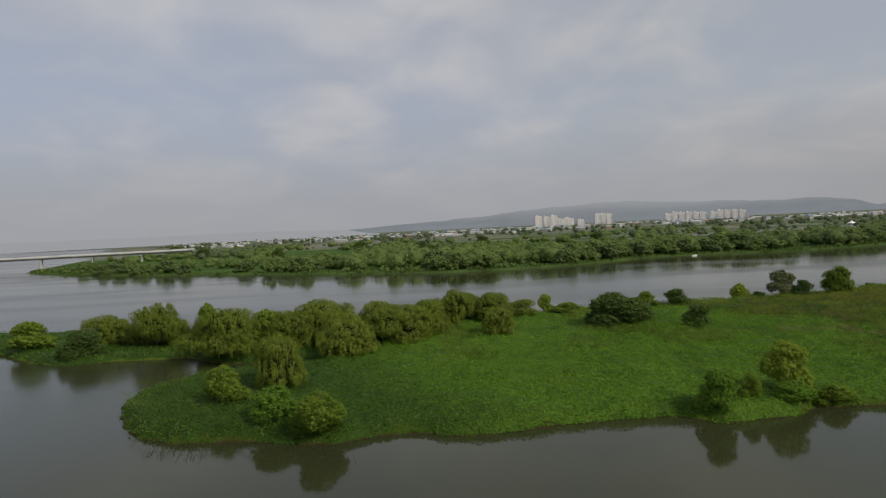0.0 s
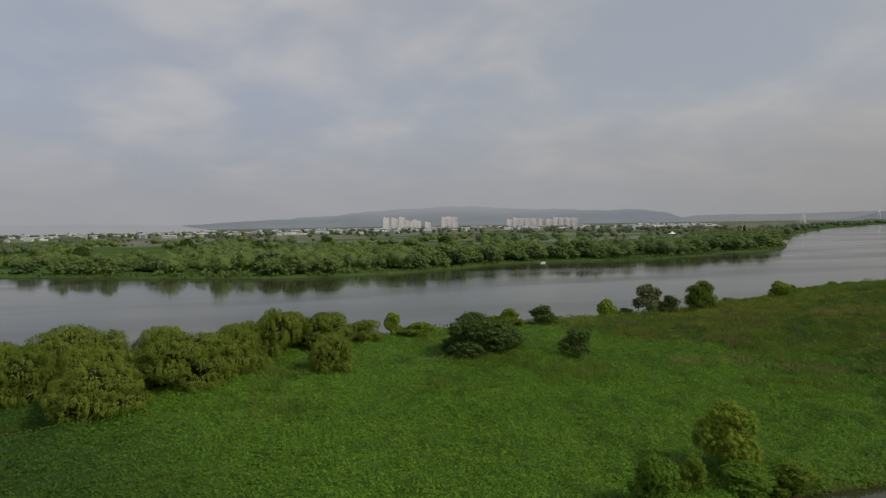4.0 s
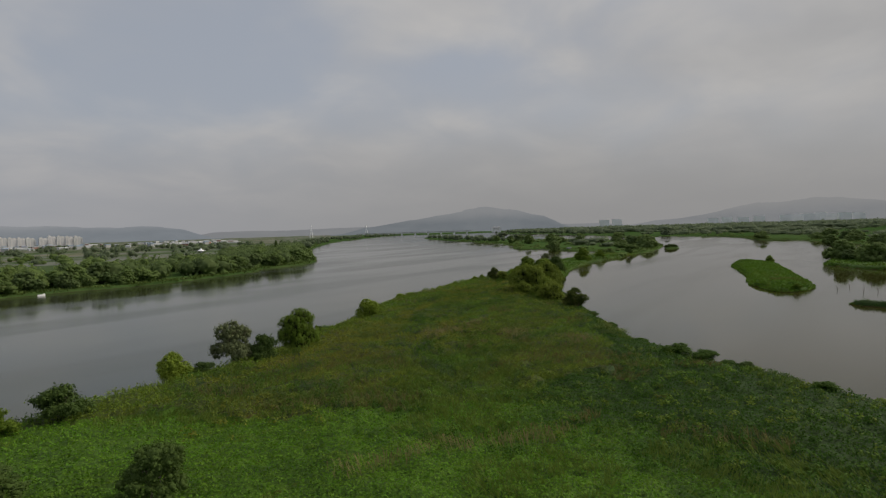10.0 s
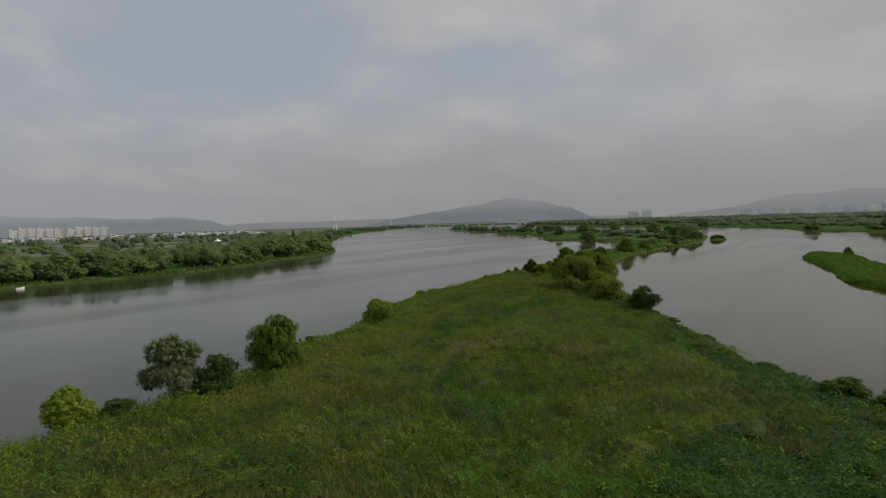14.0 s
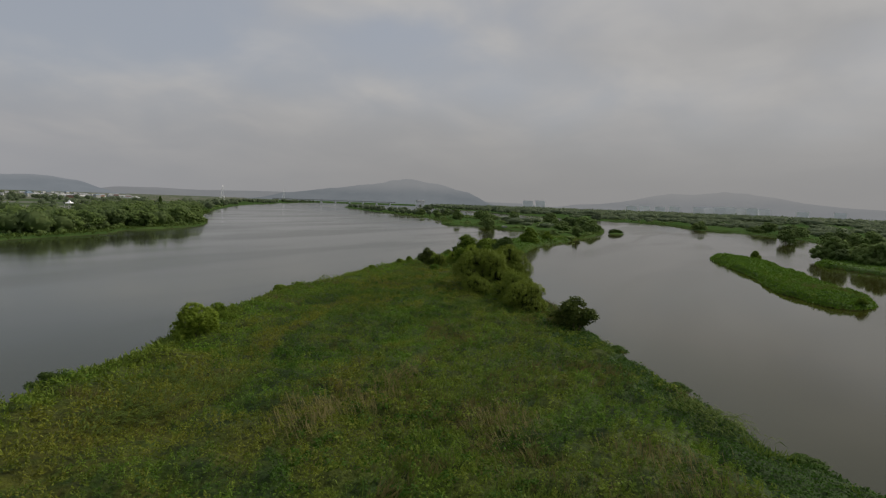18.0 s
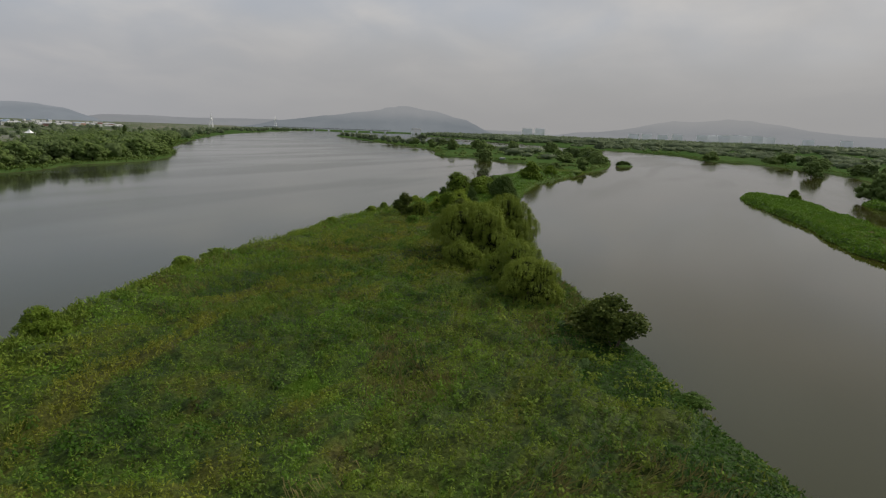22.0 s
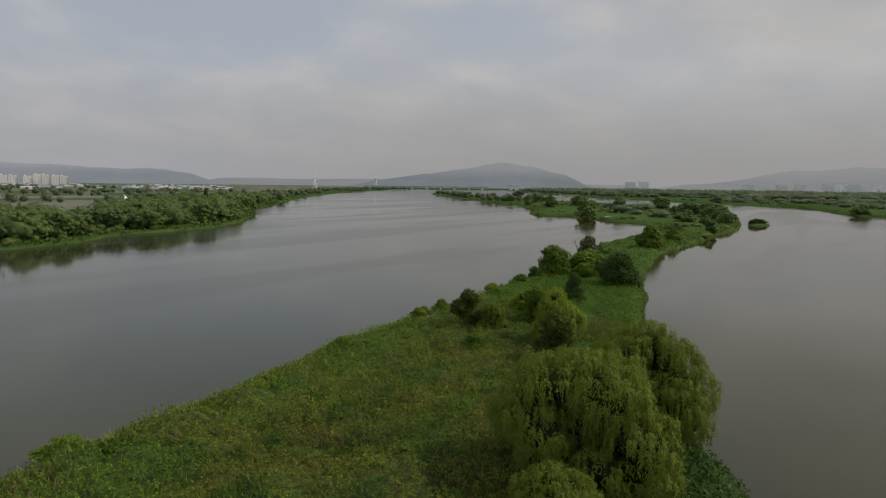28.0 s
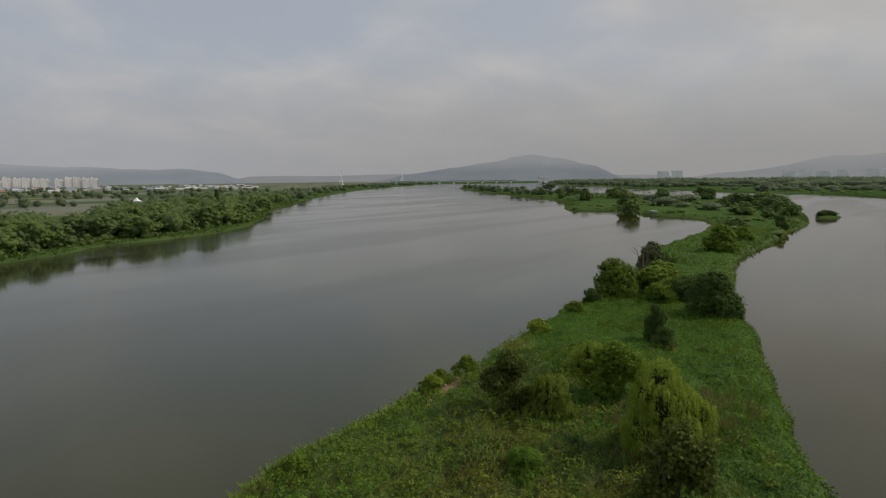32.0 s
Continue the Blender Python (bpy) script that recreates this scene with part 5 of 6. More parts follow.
def grass_tufts(name, label, n, area, seed, mat, tall, gate):
    """Tussocks of long leaning blades in patches."""
    r = np.random.default_rng(seed)
    (x0, y0), (x1, y1) = area
    cx, cy = r.uniform(x0, x1, n), r.uniform(y0, y1, n)
    s = near_shore(cx, cy)
    ok = (s > 1.5) & (bumps(cx, cy, 16, seed) + 0.6 * bumps(cx, cy, 6, seed + 1) > gate)
    cx, cy = cx[ok], cy[ok]
    k = 9
    px, py = np.repeat(cx, k) + r.normal(size=len(cx) * k) * 0.25, np.repeat(cy, k) + r.normal(size=len(cx) * k) * 0.25
    base = np.stack([px, py, height(px, py, near_shore(px, py)) + 0.1], 1)
    lean = np.stack([bumps(px, py, 8, 95), bumps(px, py, 8, 96), np.zeros(len(px))], 1)
    way = r.normal(size=(len(px), 3)) * (0.35, 0.35, 0.1) + lean * 1.0 + (0, 0, 0.9)
    size = tall * r.uniform(0.6, 1.25, len(px))
    v, f = leaf_quads(base, way, size, 0.07 + 0 * size, r)
    return tagged(new(name, np_mesh(name, v, f, mat)), label, "grass", kind="stuff")


M_LUSH = leaf_material("lush_islet_leaves", (0.07, 0.15, 0.012), (0.13, 0.23, 0.02))


def herb_clumps(name, label, n, area, seed, mat, gate):
    """Rounded leafy herbs standing out of the meadow."""
    r = np.random.default_rng(seed)
    (x0, y0), (x1, y1) = area
    cx, cy = r.uniform(x0, x1, n), r.uniform(y0, y1, n)
    s = near_shore(cx, cy)
    ok = (s > 1.0) & (bumps(cx, cy, 22, seed) + 0.7 * bumps(cx, cy, 7, seed + 1) > gate)
    cx, cy, s = cx[ok], cy[ok], s[ok]
    k = 34
    d = unit(r.normal(size=(len(cx) * k, 3)) + (0, 0, 0.6))
    d[:, 2] = np.abs(d[:, 2])
    size = np.repeat(r.uniform(0.35, 0.95, len(cx)), k)
    foot = np.stack([cx, cy, height(cx, cy, s) + 0.25 + 0.5 * relief(cx, cy, s)], 1)
    base = np.repeat(foot, k, 0) + d * size[:, None] * (1, 1, 0.9) * r.uniform(0.75, 1.05, (len(d), 1))
    ln = 0.24 * r.uniform(0.7, 1.3, len(d))
    v, f = leaf_quads(base, r.normal(size=d.shape) - (0, 0, 0.3), ln, ln * 0.7, r, d + (0, 0, 0.2), 0.4)
    return tagged(new(name, np_mesh(name, v, f, mat)), label, "herbs", kind="stuff")


herb_clumps("green_herbs", "waist-high leafy green herbs scattered in the meadow", 6000, ((60, 66), (300, 206)), 86, M_MEADOW, 0.15)
herb_clumps("dark_vines", "dark green vine mounds along the eastern shore", 5200, ((70, 70), (270, 185)), 88, M_HERB, 0.35)
M_STRAW = leaf_material("straw_blades", (0.10, 0.105, 0.03), (0.24, 0.20, 0.085))
M_BLADE = leaf_material("green_blades", (0.075, 0.13, 0.016), (0.18, 0.23, 0.045))
grass_tufts("straw_grass", "patches of tall straw-coloured grass in the meadow", 30000, ((70, 80), (290, 205)), 81, M_STRAW, 1.15, 0.5)
grass_tufts("green_grass", "patches of tall bright green grass in the meadow", 52000, ((0, 68), (300, 208)), 84, M_BLADE, 1.0, 0.3)
def lodged_grass(name, label, spots, n, seed, mat, tall, flat):
    """Stands of long grass laid over by wind and rain; spots: x, y, half length, half width, turn of the patch, way the blades lie."""
    r = np.random.default_rng(seed)
    vs = []
    for x, y, rx, ry, turn, lie in spots:
        m = int(n * rx * ry)
        a, q = r.uniform(0, 6.28, m), np.sqrt(r.random(m)) * (1 + 0.25 * r.normal(size=m))
        u, w = np.cos(a) * q * rx, np.sin(a) * q * ry
        c, k = math.cos(radians(turn)), math.sin(radians(turn))
        px, py = x + u * c - w * k, y + u * k + w * c
        s = near_shore(px, py)
        ok = s > 0.4
        px, py, s = px[ok], py[ok], s[ok]
        m = len(px)
        way = radians(lie) + 0.9 * bumps(px, py, 3.2, seed) + 0.25 * r.normal(size=m)
        d = np.stack([np.cos(way), np.sin(way), 0 * way], 1)
        rise = flat + 0.25 * r.random(m) + 0.35 * np.clip(bumps(px, py, 2.2, seed + 1), 0, 1)
        base = np.stack([px, py, height(px, py, s) + 0.35 + 0.35 * r.random(m) + 0.25 * bumps(px, py, 2.2, seed + 1)], 1)
        size = tall * r.uniform(0.6, 1.3, m)
        mid = base + d * (size * 0.55)[:, None] + np.stack([0 * size, 0 * size, size * rise], 1)
        tip = base + d * (size * 1.05)[:, None] + np.stack([0 * size, 0 * size, size * rise * 0.7], 1)
        side = np.stack([-d[:, 1], d[:, 0], 0.3 * r.normal(size=m)], 1) * 0.035
        vs.append(np.stack([base, mid + side, tip, mid - side], 1).reshape(-1, 3))
    v = np.concatenate(vs)
    return tagged(new(name, np_mesh(name, v, np.arange(len(v)).reshape(-1, 4), mat)), label, "grass", kind="stuff")


M_REEDY = leaf_material("point_reed_blades", (0.04, 0.08, 0.014), (0.105, 0.15, 0.03))
M_LONG = leaf_material("long_grass_blades", (0.055, 0.10, 0.016), (0.145, 0.19, 0.04))
lodged_grass("lodged_grass", "patches of long green grass laid over in swirls", ((117, 157, 7, 4, 20, 30), (125, 156, 4.5, 2.2, 30, 60), (112, 155, 4, 3, 0, 200), (72.5, 135, 5, 2.4, -40, 10), (198, 170, 6, 4, 30, 250), (194.5, 172, 4, 3, 0, 300), (208.5, 184, 6, 3, 25, 40), (213, 171, 5, 3, 40, 80), (176, 150, 6, 4, 40, 60), (221, 185, 4, 2.5, 20, 200), (137, 115, 5, 3, 40, 220)), 42, 181, M_LONG, 1.25, 0.15)
lodged_grass("point_reeds", "dark green reeds and tall grass on the island's western point", ((-36, 86, 8, 9, 60, 200), (-28, 77, 9, 6, -20, 230), (-33, 96, 6, 3, 20, 160), (-18, 71.5, 7, 3, 0, 250)), 9, 186, M_REEDY, 1.3, 0.55)
lodged_grass("dry_grass_stand", "stands of tall dry straw-coloured grass with pale stems", ((118, 142, 4.5, 2.5, 20, 90), (125, 141, 5, 3, 10, 60), (131, 141, 3.5, 2.5, 30, 120), (125, 128, 5, 3, 30, 80), (123, 116, 5, 3, 40, 60), (134.5, 141.5, 3, 2, 0, 90), (68.5, 107.5, 4, 1.6, -30, 80), (74.5, 102.5, 5, 1.8, -35, 60), (62, 111, 4, 1.4, -30, 70)), 16, 191, M_STRAW, 0.9, 0.75)
vine_carpet("islet_plants", "lush bright green plants covering the islet", 130000, ((224, 80), (372, 126)), 0, 900, 0.36, 53, M_LUSH, False)


def shore_grass(name, label, poly, n, seed, tall, lo, hi, spread=2.2):
    """Upright grass blades along a shore."""
    r = np.random.default_rng(seed)
    e = np.roll(poly, -1, 0) - poly
    ln = np.minimum(np.hypot(e[:, 0], e[:, 1]), 40)
    i = r.choice(len(poly), n, p=ln / ln.sum())
    p = poly[i] + e[i] * r.random((n, 1)) + r.normal(size=(n, 2)) * spread
    s = near_shore(p[:, 0], p[:, 1])
    ok = (s > lo) & (s < hi)
    p, s = p[ok], s[ok]
    base = np.stack([p[:, 0], p[:, 1], height(p[:, 0], p[:, 1], s) - 0.05], 1)
    way = r.normal(size=(len(p), 3)) * 0.45 + (0, 0, 0.8)
    size = tall * r.uniform(0.4, 1.3, len(p))
    v, f = leaf_quads(base, way, size, size * 0.22, r, r.normal(size=(len(p), 3)) * (0.6, 0.6, 0) + (0, 0, 0.8), 0.2)
    return tagged(new(name, np_mesh(name, v, f, M_BLADE)), label, "shore grass", kind="stuff")


def bank_reeds(name, label, poly, area, n, seed, tall):
    """Reeds and tall grass along a far bank."""
    r = np.random.default_rng(seed)
    (x0, y0), (x1, y1) = area
    a, b = poly, np.roll(poly, -1, 0)
    keep = (a[:, 0] > x0) & (a[:, 0] < x1) & (a[:, 1] > y0) & (a[:, 1] < y1)
    a, b = a[keep], b[keep]
    ln = np.hypot(*(b - a).T)
    i = r.choice(len(a), n, p=ln / ln.sum())
    p = a[i] + (b - a)[i] * r.random((n, 1)) + r.normal(size=(n, 2)) * 6
    s = shore(p[:, 0], p[:, 1])
    ok = (s > 0.2) & (s < 16)
    p, s = p[ok], s[ok]
    base = np.stack([p[:, 0], p[:, 1], height(p[:, 0], p[:, 1], s) - 0.05], 1)
    size = tall * r.uniform(0.5, 1.3, len(p)) * np.clip(0.75 + 0.5 * bumps(p[:, 0], p[:, 1], 9, seed), 0.3, 1.3)
    way = r.normal(size=(len(p), 3)) * 0.35 + (0, 0, 0.9)
    v, f = leaf_quads(base, way, size, size * 0.42, r, r.normal(size=(len(p), 3)) * (0.6, 0.6, 0) + (0, 0, 0.8), 0.2)
    return tagged(new(name, np_mesh(name, v, f, M_REED)), label, "reeds", kind="stuff")


M_REED = leaf_material("reed_blades", (0.062, 0.108, 0.020), (0.125, 0.175, 0.040), (0.145, 0.150, 0.05))
bank_reeds("north_reeds", "olive reeds and tall grass along the north bank", LANDS[4], ((-400, 250), (520, 600)), 34000, 63, 1.5)
bank_reeds("neck_reeds", "green reeds and tall grass along the narrow neck", MAIN, ((330, 180), (900, 620)), 34000, 64, 1.3)
bank_reeds("east_reeds", "green reeds along the eastern bank", LANDS[5], ((310, -80), (960, 400)), 16000, 65, 1.4)
near_main = MAIN[(MAIN[:, 0] < 520)]
shore_grass("shore_grass", "tall green grass along the island's shore", near_main, 60000, 61, 0.7, 0.2, 4)
rim = np.array([(92, 160.5), (114, 167), (136, 175.5), (160, 185), (192, 192), (215, 196.5), (228, 198)], float)
shore_grass("rim_grass", "tall feathery green grass fringing the north shore", np.concatenate([rim, rim[::-1]]), 26000, 66, 1.15, 0.1, 3.5, 1.6)
shore_grass("islet_grass", "lush green grass covering the islet", LANDS[1], 7000, 62, 0.9, 0.1, 30, 5)


def bare_patch(x, y, rx, ry, turn):
    """A low apron of sand and mud with a ragged rim."""
    rings, n = 7, 28
    vs = []
    c, q = math.cos(radians(turn)), math.sin(radians(turn))
    for i in range(rings + 1):
        a = np.arange(n) * 2 * math.pi / n
        u = i / rings * (1 + 0.18 * bumps(np.cos(a) * 5 + x, np.sin(a) * 5, 2.2, 99))
        lx, ly = np.cos(a) * rx * 1.25 * u, np.sin(a) * ry * 1.25 * u
        px, py = x + lx * c - ly * q, y + lx * q + ly * c
        vs.append(np.stack([px, py, np.maximum(height(px, py), -0.05) + 0.16 * (1 - (i / rings) ** 2) + 0.03 + 0.05 * bumps(px, py, 0.7, 100)], 1))
    k = (np.arange(rings)[:, None] * n + np.arange(n)[None, :])
    k2 = (np.arange(rings)[:, None] * n + (np.arange(n)[None, :] + 1) % n)
    f = np.stack([k.ravel(), (k + n).ravel(), (k2 + n).ravel(), k2.ravel()], 1)
    ob = new("bare_bank", np_mesh("bare_bank", np.concatenate(vs), f, M_SAND, True))
    tagged(ob, "reddish bare sand and mud on the river bank", "bank", kind="structure")


for spot in BARE:
    bare_patch(*spot)
rng = np.random.default_rng(77)
for i in range(9):
    x, y = 231.5 + rng.uniform(-3.6, 3.6), 198.4 + rng.uniform(-0.9, 1.0)
    a, ln = rng.uniform(0, 3.14), rng.uniform(0.7, 2.2)
    d = np.array([math.cos(a), math.sin(a), 0.06])
    p0 = np.array([x, y, ground_z(x, y) + 0.2])
    v, f = tubes([([p0, p0 + d * ln * 0.5 + (0, 0, 0.06), p0 + d * ln], [0.06, 0.05, 0.02], 6), ([p0 + d * ln * 0.5, p0 + d * ln * 0.6 + (0.2, -0.2, 0.25)], [0.03, 0.01], 5)])
    tagged(new("driftwood", np_mesh("driftwood", v, f, M_BARK, True)), "broken grey driftwood branch on the sand", "driftwood", "driftwood on the sand")
for i in range(8):
    x, y = 230.5 + rng.uniform(-3, 3.5), 198.4 + rng.uniform(-0.9, 1.2)
    bm = bmesh.new()
    bmesh.ops.create_icosphere(bm, subdivisions=1, radius=rng.uniform(0.12, 0.26), matrix=pose(x, y, ground_z(x, y) + 0.24, rng.uniform(0, 90), 0, rng.uniform(0, 360)) @ Matrix.Diagonal((1, 0.6, 0.45, 1)))
    tagged(new("litter", bm_mesh("litter", bm, M_WHITE)), "small white piece of washed-up litter on the sand", "litter", "litter on the sand")


# ---- road bridge over the lower river ----
def road_bridge():
    ob = new("road_bridge")
    a, b, deck = np.array([-1040.0, 422.0]), np.array([-268.0, 662.0]), 11.0
    mid, ln = (a + b) / 2, float(np.linalg.norm(b - a))
    rz = math.degrees(math.atan2(b[1] - a[1], b[0] - a[0]))
    ob.matrix_world = pose(mid[0], mid[1], 0, 0, 0, rz)
    bm = bmesh.new()
    add_box(bm, 0, 0, deck - 0.6, ln, 11, 0.6)
    add_box(bm, 0, 0, deck - 2.4, ln, 5, 1.8)
    part("deck", bm_mesh("deck", bm, M_CONCRETE), ob)
    for side in (-5.3, 5.3):
        bm = bmesh.new()
        add_box(bm, 0, side, deck, ln, 0.3, 1.1)
        part("parapet", bm_mesh("parapet", bm, M_WHITE), ob)
    pier = None
    for k in np.arange(-ln / 2 + 21, ln / 2 - 10, 46):
        if pier is None:
            bm = bmesh.new()
            for s in (-2.2, 2.2):
                bmesh.ops.create_cone(bm, cap_ends=True, segments=10, radius1=0.9, radius2=0.9, depth=deck + 0.4, matrix=pose(0, s, (deck - 3.6) / 2 - 1.4))
            add_box(bm, 0, 0, deck - 3.4, 2, 8, 1.0)
            add_box(bm, 0, 0, -1.2, 3.2, 7.5, 1.6)
            pier = bm_mesh("pier", bm, M_CONCRETE)
        part("pier", pier, ob).location = (k, 0, 0)
    tagged(ob, "long pale concrete road bridge on paired round piers", "bridge")


road_bridge()


# ---- city ----
def at_bearing(az, dist):
    return math.sin(radians(az)) * dist, math.cos(radians(az)) * dist


def apartment(az, dist, wide, tall, label, wall_mat=None, glass_mat=None):
    """A slab of flats: stepped body, glazed stair strips, roof houses."""
    x, y = at_bearing(az, dist)
    ob = new("apartment_building")
    ob.matrix_world = pose(x, y, 2.0, 0, 0, -az + 12)
    n = max(2, round(wide / 11))
    bm = bmesh.new()
    for i in range(n):
        u = (i + 0.5) / n * wide - wide / 2
        drop = 0 if wall_mat else (i * 7 % 3) * 2.8
        add_box(bm, u, (i % 2) * 1.6, -2.5, wide / n, 13, tall - drop + 2.5)
        top, gl, st = bmesh.new(), bmesh.new(), bmesh.new()
        if not wall_mat:
            add_box(top, u, (i % 2) * 1.6, tall - drop, wide / n * 0.45, 6, 3.2)
        add_box(top, u, (i % 2) * 1.6, tall - drop, wide / n + 0.5, 13.4, 0.5)
        add_box(st, u + wide / n * 0.5, -5.6, 1.0, 2.6, 1.6, tall - 4 - drop)
        for k in range(int((tall - drop) / 2.8) - 1):
            add_box(gl, u - 0.6, (i % 2) * 1.6 - 6.5, 3.2 + k * 2.8, wide / n * 0.5, 0.16, 1.2)
        part("roof", bm_mesh("roof", top, wall_mat or M_FACADE), ob)
        part("window_column", bm_mesh("window_column", gl, glass_mat or M_SHADE), ob)
        part("stair_window", bm_mesh("stair_window", st, glass_mat or M_SHADE), ob)
    part("wall", bm_mesh("wall", bm, wall_mat or M_FACADE), ob)
    return tagged(ob, label, "apartment block", "apartment blocks of the city")


for az, d, wd, tl in ((8.8, 2350, 26, 42), (9.6, 2420, 32, 40), (10.2, 2380, 24, 43), (10.9, 2500, 40, 30), (11.6, 2520, 30, 32), (12.6, 2550, 26, 22), (14.1, 2400, 22, 41), (14.6, 2430, 24, 41), (15.1, 2400, 22, 39)):
    apartment(az, d, wd, tl, "tall cream apartment block above low roofs")
for i in range(11):
    apartment(20.1 + i * 0.56 + (0.25 if i > 5 else 0), 2300 + (i * 37) % 90, 23, 27 + (i * 5) % 6, "mid-rise pale apartment slab in a long row")
for az, tl in ((70.6, 62), (71.7, 66), (79.5, 50), (80.6, 54), (81.8, 50), (83.0, 56), (84.9, 58), (85.7, 62), (86.5, 60), (87.3, 66), (88.1, 60), (88.9, 62), (89.8, 58), (92.5, 50), (95.0, 52)):
    # walls and glass both take the tone with the mist painted in
    apartment(az, 3100 + (az * 53) % 120, 44, tl * 0.62, "distant pale apartment block in the mist", M_BLOCK_HAZE, M_BLOCK_HAZE)


def house_mesh(name, wx, wy, h, roof, mat_wall, mat_roof):
    bm = bmesh.new()
    add_box(bm, 0, 0, -0.5, wx, wy, h + 0.5)
    wall = bm_mesh("wall", bm, mat_wall)
    bm = bmesh.new()
    vs = [bm.verts.new(v) for v in ((-wx / 2 - .4, -wy / 2 - .4, h), (wx / 2 + .4, -wy / 2 - .4, h), (wx / 2 + .4, wy / 2 + .4, h), (-wx / 2 - .4, wy / 2 + .4, h), (-wx / 2, 0, h + roof), (wx / 2, 0, h + roof))]
    for f in ((0, 1, 5, 4), (2, 3, 4, 5), (0, 4, 3), (1, 2, 5), (3, 2, 1, 0)):
        bm.faces.new([vs[i] for i in f])
    return wall, bm_mesh("roof", bm, mat_roof)


HOUSES = [house_mesh("h", 12, 9, 4, 2.2, M_WHITE, M_TIN), house_mesh("h", 22, 12, 4.5, 2, M_WHITE, M_WHITE), house_mesh("h", 14, 11, 8, 1.2, M_CONCRETE, M_BLUE), house_mesh("h", 16, 10, 6, 2.4, M_BRICK, M_TIN), house_mesh("h", 30, 14, 5, 2.0, M_CONCRETE, M_TIN), house_mesh("h", 45, 7, 2.4, 1.4, M_WHITE, M_WHITE)]
rng = np.random.default_rng(71)
for i in range(330):
    az = rng.uniform(-24, 38)
    dist = rng.uniform(1250, 2400) if az < 18 else rng.uniform(1450, 2500)
    x, y = at_bearing(az, dist)
    wall, roof = HOUSES[rng.choice(6, p=(0.40, 0.10, 0.19, 0.09, 0.06, 0.16))]
    if ground_z(x, y) < 0.8:
        continue
    ob = new("house")
    ob.matrix_world = pose(x, y, ground_z(x, y), 0, 0, rng.uniform(-25, 25) - 15) @ Matrix.Diagonal((0.8, 0.8, 0.8, 1))
    part("wall", wall, ob), part("roof", roof, ob)
    tagged(ob, "low pale building on the plain before the hills", "house", "low buildings of the town")


# ---- single landmarks ----
def lattice_tower(x, y, tall, label):
    """An A-shaped steel pylon: four legs, cross bars and arms."""
    ob = new("pylon")
    ob.matrix_world = pose(x, y, ground_z(x, y), 0, 0, 30)
    w = tall * 0.13
    for sx in (-1, 1):
        for sy in (-1, 1):
            v, f = tube([(sx * w, sy * w, -1), (sx * w * 0.35, sy * w * 0.35, tall * 0.6), (sx * 0.5, sy * 0.5, tall)], [tall * 0.011, tall * 0.009, tall * 0.006], 6)
            part("leg", np_mesh("leg", v, f, M_PALE), ob)
    for k in range(5):
        u = (k + 0.6) / 6
        r = w * (1 - u) * 0.95 + 0.5
        z = tall * u
        v, f = tubes([([(-r, -r, z), (r, -r, z)], [tall * 0.006] * 2, 5), ([(r, -r, z), (r, r, z)], [tall * 0.006] * 2, 5), ([(r, r, z), (-r, r, z)], [tall * 0.006] * 2, 5), ([(-r, r, z), (-r, -r, z)], [tall * 0.006] * 2, 5), ([(-r, -r, z), (r * 0.8, -r * 0.8, z + tall / 6)], [tall * 0.004] * 2, 5)])
        part("brace", np_mesh("brace", v, f, M_PALE), ob)
    for z, ln in ((0.78, 0.16), (0.9, 0.12)):
        v, f = tube([(-tall * ln, 0, tall * z), (0, 0, tall * (z + 0.02)), (tall * ln, 0, tall * z)], [tall * 0.004, tall * 0.008, tall * 0.004], 5)
        part("arm", np_mesh("arm", v, f, M_PALE), ob)
    return tagged(ob, label, "pylon", "pylons by the river")


lattice_tower(*at_bearing(44.0, 2300), 46, "pale A-shaped steel pylon dim with mist")
lattice_tower(*at_bearing(49.0, 2650), 46, "pale A-shaped steel pylon dim with mist")


def far_bridge():
    ob = new("far_bridge")
    a, b = np.array(at_bearing(48.0, 2450)), np.array(at_bearing(58.5, 2500))
    mid, ln = (a + b) / 2, float(np.linalg.norm(b - a))
    ob.matrix_world = pose(mid[0], mid[1], 0, 0, 0, math.degrees(math.atan2(b[1] - a[1], b[0] - a[0])))
    bm = bmesh.new()
    add_box(bm, 0, 0, 9, ln, 12, 2.2)
    add_box(bm, 0, 0, 11.2, ln, 12.6, 0.9)
    part("deck", bm_mesh("deck", bm, M_CONCRETE), ob)
    for k in np.linspace(-ln / 2 + 20, ln / 2 - 20, 9):
        bm = bmesh.new()
        add_box(bm, k, 0, -1, 5, 10, 10.2)
        add_box(bm, k, 0, -1, 8, 12, 2.4)
        part("pier", bm_mesh("pier", bm, M_PALE), ob)
    tagged(ob, "low distant road bridge on white piers across the river", "bridge")


far_bridge()


def hall(x, y, rz):
    ob = new("hall")
    ob.matrix_world = pose(x, y, ground_z(x, y), 0, 0, rz)
    bm = bmesh.new()
    add_box(bm, 0, 0, -1, 62, 30, 17)
    part("wall", bm_mesh("wall", bm, M_PALE), ob)
    bm = bmesh.new()
    for i in range(8):
        u = i / 7 * 2 - 1
        add_box(bm, u * 29, 0, 16, 9, 32, 6.5 * (1 - u * u) + 1)
    part("roof", bm_mesh("roof", bm, M_WHITE), ob)
    tagged(ob, "wide white hall with an arched roof under the hill", "hall")


hall(*at_bearing(60.8, 2700), 35)


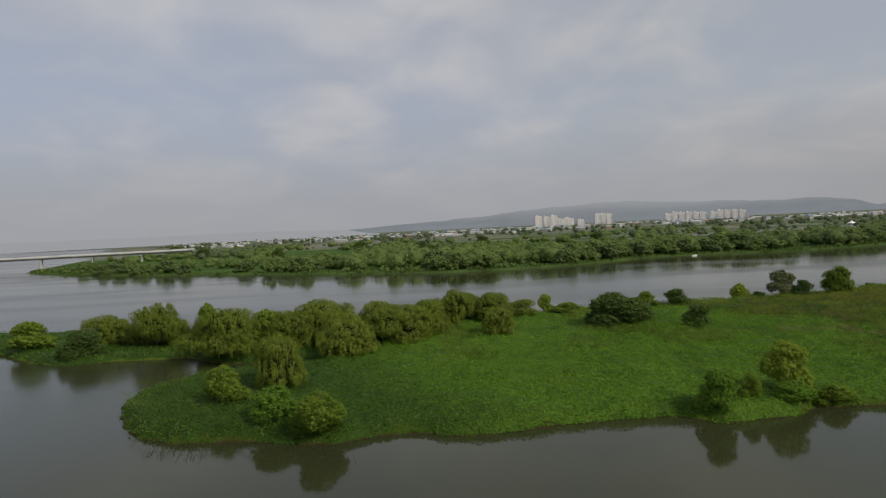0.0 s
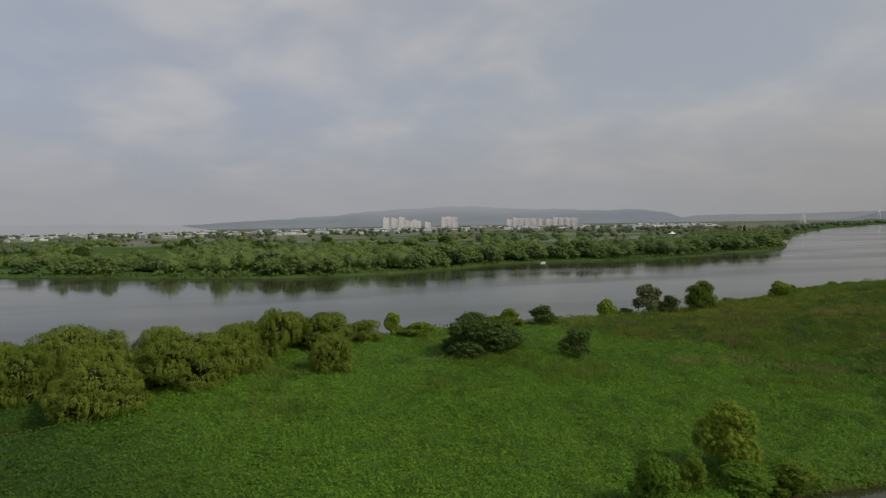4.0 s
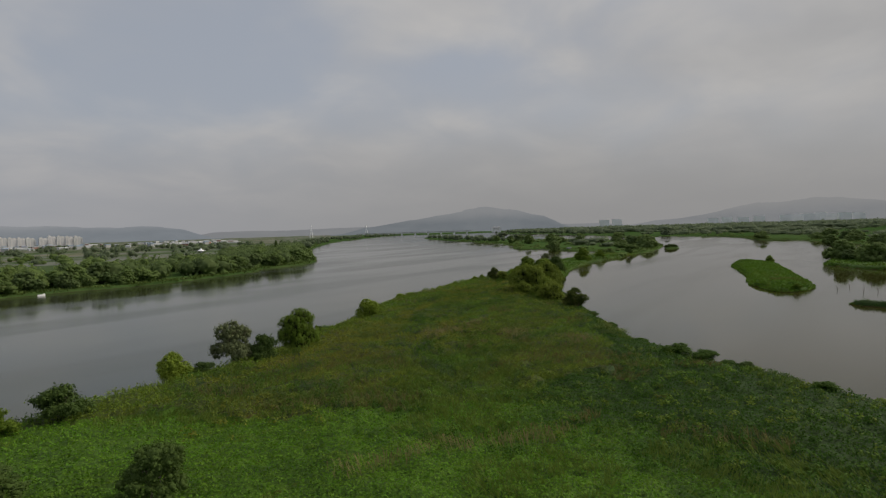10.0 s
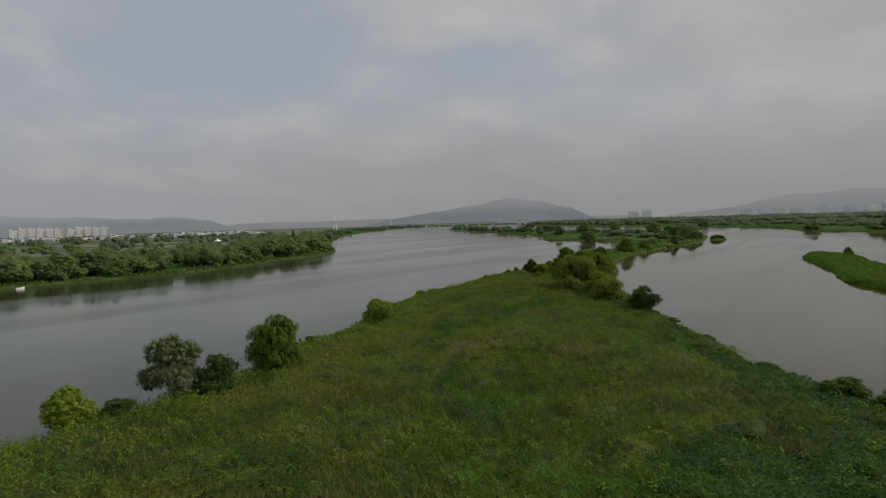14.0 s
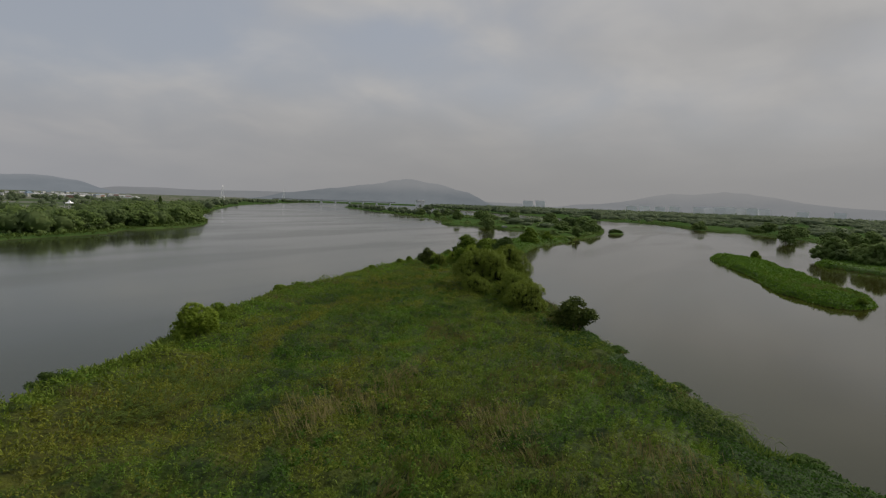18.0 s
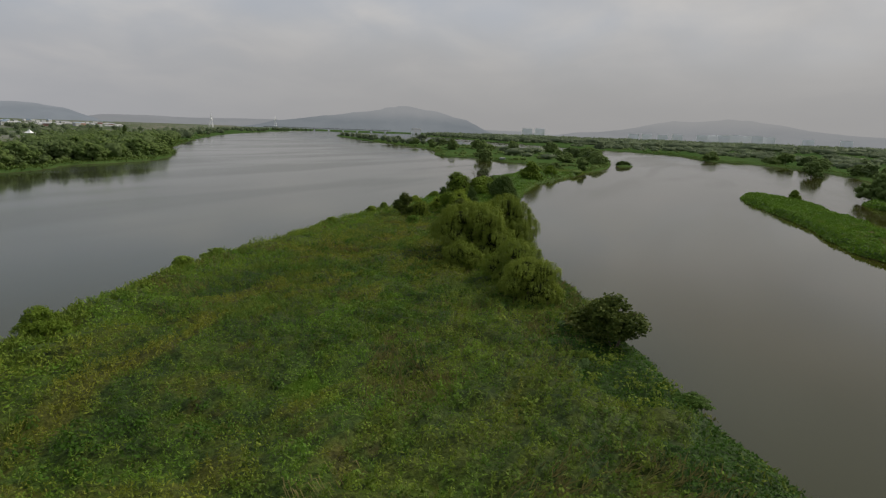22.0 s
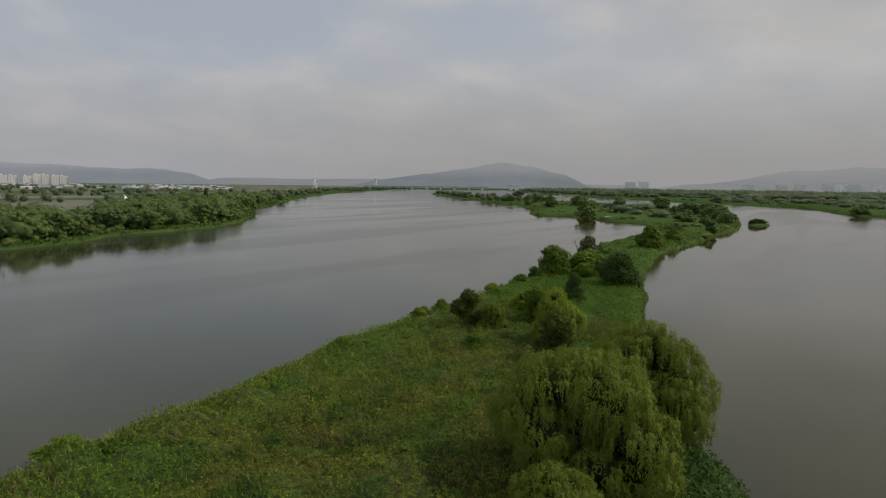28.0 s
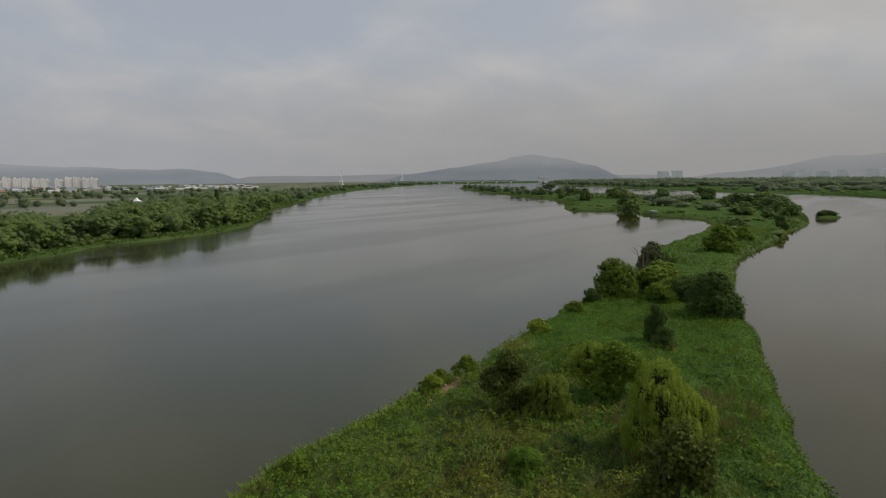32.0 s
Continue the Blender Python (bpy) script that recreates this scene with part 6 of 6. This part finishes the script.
def poplar(x, y, h):
    r = np.random.default_rng(9)
    n = 1500
    z = r.random(n) ** 0.8
    rad = 0.13 * h * np.sin(np.pi * np.clip(z * 0.9 + 0.08, 0, 1)) ** 0.6 * (0.6 + 0.4 * r.random(n)) * 0.8
    a = r.uniform(0, 6.28, n)
    base = np.stack([np.cos(a) * rad, np.sin(a) * rad, 0.8 + z * (h - 1.2)], 1)
    out = np.stack([np.cos(a), np.sin(a), 0 * a + 0.3], 1)
    v, f = leaf_quads(base, out * 0.3 + (0, 0, 1) + r.normal(size=(n, 3)) * 0.2, 0.7, 0.45, r, out, 0.4)
    ob = new("poplar_tree")
    ob.matrix_world = pose(x, y, ground_z(x, y) - 0.05)
    tv, tf = tube([(0, 0, -0.3), (0, 0, h * 0.5), (0, 0, h * 0.95)], [0.3, 0.18, 0.03], 7)
    part("trunk", np_mesh("trunk", tv, tf, M_BARK, True), ob)
    part("crown", np_mesh("crown", v, f, M_DARK), ob)
    tagged(ob, "slim dark upright poplar above the riverside woods", "tree")


poplar(402, 502, 15)


def pavilion(x, y):
    ob = new("pavilion")
    ob.matrix_world = pose(x, y, ground_z(x, y), 0, 0, 20)
    bm = bmesh.new()
    base = [bm.verts.new(c) for c in ((-2.9, -2.9, 5.2), (2.9, -2.9, 5.2), (2.9, 2.9, 5.2), (-2.9, 2.9, 5.2))]
    mid = [bm.verts.new(c) for c in ((-1.1, -1.1, 6.4), (1.1, -1.1, 6.4), (1.1, 1.1, 6.4), (-1.1, 1.1, 6.4))]
    top = bm.verts.new((0, 0, 8.2))
    for i in range(4):
        bm.faces.new((base[i], base[(i + 1) % 4], mid[(i + 1) % 4], mid[i]))
        bm.faces.new((mid[i], mid[(i + 1) % 4], top))
    part("canopy", bm_mesh("canopy", bm, M_PALE), ob)
    for sx in (-2.7, 2.7):
        for sy in (-2.7, 2.7):
            v, f = tube([(sx, sy, -0.1), (sx, sy, 5.3)], [0.12, 0.12], 8)
            part("post", np_mesh("post", v, f, M_STEEL), ob)
    tagged(ob, "white tent-roofed pavilion behind the trees", "pavilion")


pavilion(415, 628)


def boat(x, y, rz, ln, label):
    ob = new("boat")
    ob.matrix_world = pose(x, y, 0, 0, 0, rz)
    bm = bmesh.new()
    rows = []
    for i in range(9):
        u = i / 8
        w = ln * 0.17 * (1 - max(0, u - 0.45) ** 1.6 * 2.2)
        x0 = (u - 0.5) * ln
        sheer = 0.55 + 0.35 * u ** 2
        rows.append([bm.verts.new(c) for c in ((x0, -w, sheer), (x0, -w * 0.7, -0.12), (x0, w * 0.7, -0.12), (x0, w, sheer), (x0, w * 0.86, sheer - 0.02), (x0, w * 0.6, 0.1), (x0, -w * 0.6, 0.1), (x0, -w * 0.86, sheer - 0.02))])
    for a, b in zip(rows, rows[1:]):
        for k in range(8):
            bm.faces.new((a[k], b[k], b[(k + 1) % 8], a[(k + 1) % 8]))
    bm.faces.new(rows[0]), bm.faces.new(rows[-1][::-1])
    part("hull", bm_mesh("hull", bm, M_PALE), ob)
    bm = bmesh.new()
    add_box(bm, -ln * 0.12, 0, 0.1, ln * 0.3, ln * 0.2, 0.5)
    add_box(bm, -ln * 0.12, 0, 0.6, ln * 0.36, ln * 0.25, 0.08)
    part("cabin", bm_mesh("cabin", bm, M_WHITE), ob)
    tagged(ob, label, "boat")


boat(138.5, 342, 8, 2.7, "small white boat moored at the north bank")


def raft_hut(x, y, rz):
    ob = new("raft")
    ob.matrix_world = pose(x, y, 0, 0, 0, rz)
    bm = bmesh.new()
    add_box(bm, 0, 0, -0.1, 9, 4, 0.45)
    part("deck", bm_mesh("deck", bm, M_BARK), ob)
    bm = bmesh.new()
    add_box(bm, -1.5, 0, 0.35, 4, 2.8, 1.9)
    part("hut", bm_mesh("hut", bm, M_TIN), ob)
    bm = bmesh.new()
    add_box(bm, -1.5, 0, 2.25, 4.6, 3.4, 0.14)
    part("roof", bm_mesh("roof", bm, M_CONCRETE), ob)
    tagged(ob, "low floating raft with a small hut", "raft")


raft_hut(528, 276, 40)


for i, (x, y) in enumerate(((246, 75.6), (243.8, 72), (235, 69), (224, 65.8), (236.7, 78.7), (231, 72.5), (252, 70))):
    v, f = tube([(x, y, -1.6), (x + 0.15, y, 0.4), (x + 0.3 * (i % 3 - 1), y + 0.2, 1.3 + 0.2 * (i % 2))], [0.07, 0.06, 0.04], 7)
    tagged(new("stake", np_mesh("stake", v, f, M_BARK, True)), "weathered wooden stake standing in the shallow water", "stake", "stakes in the shallows")
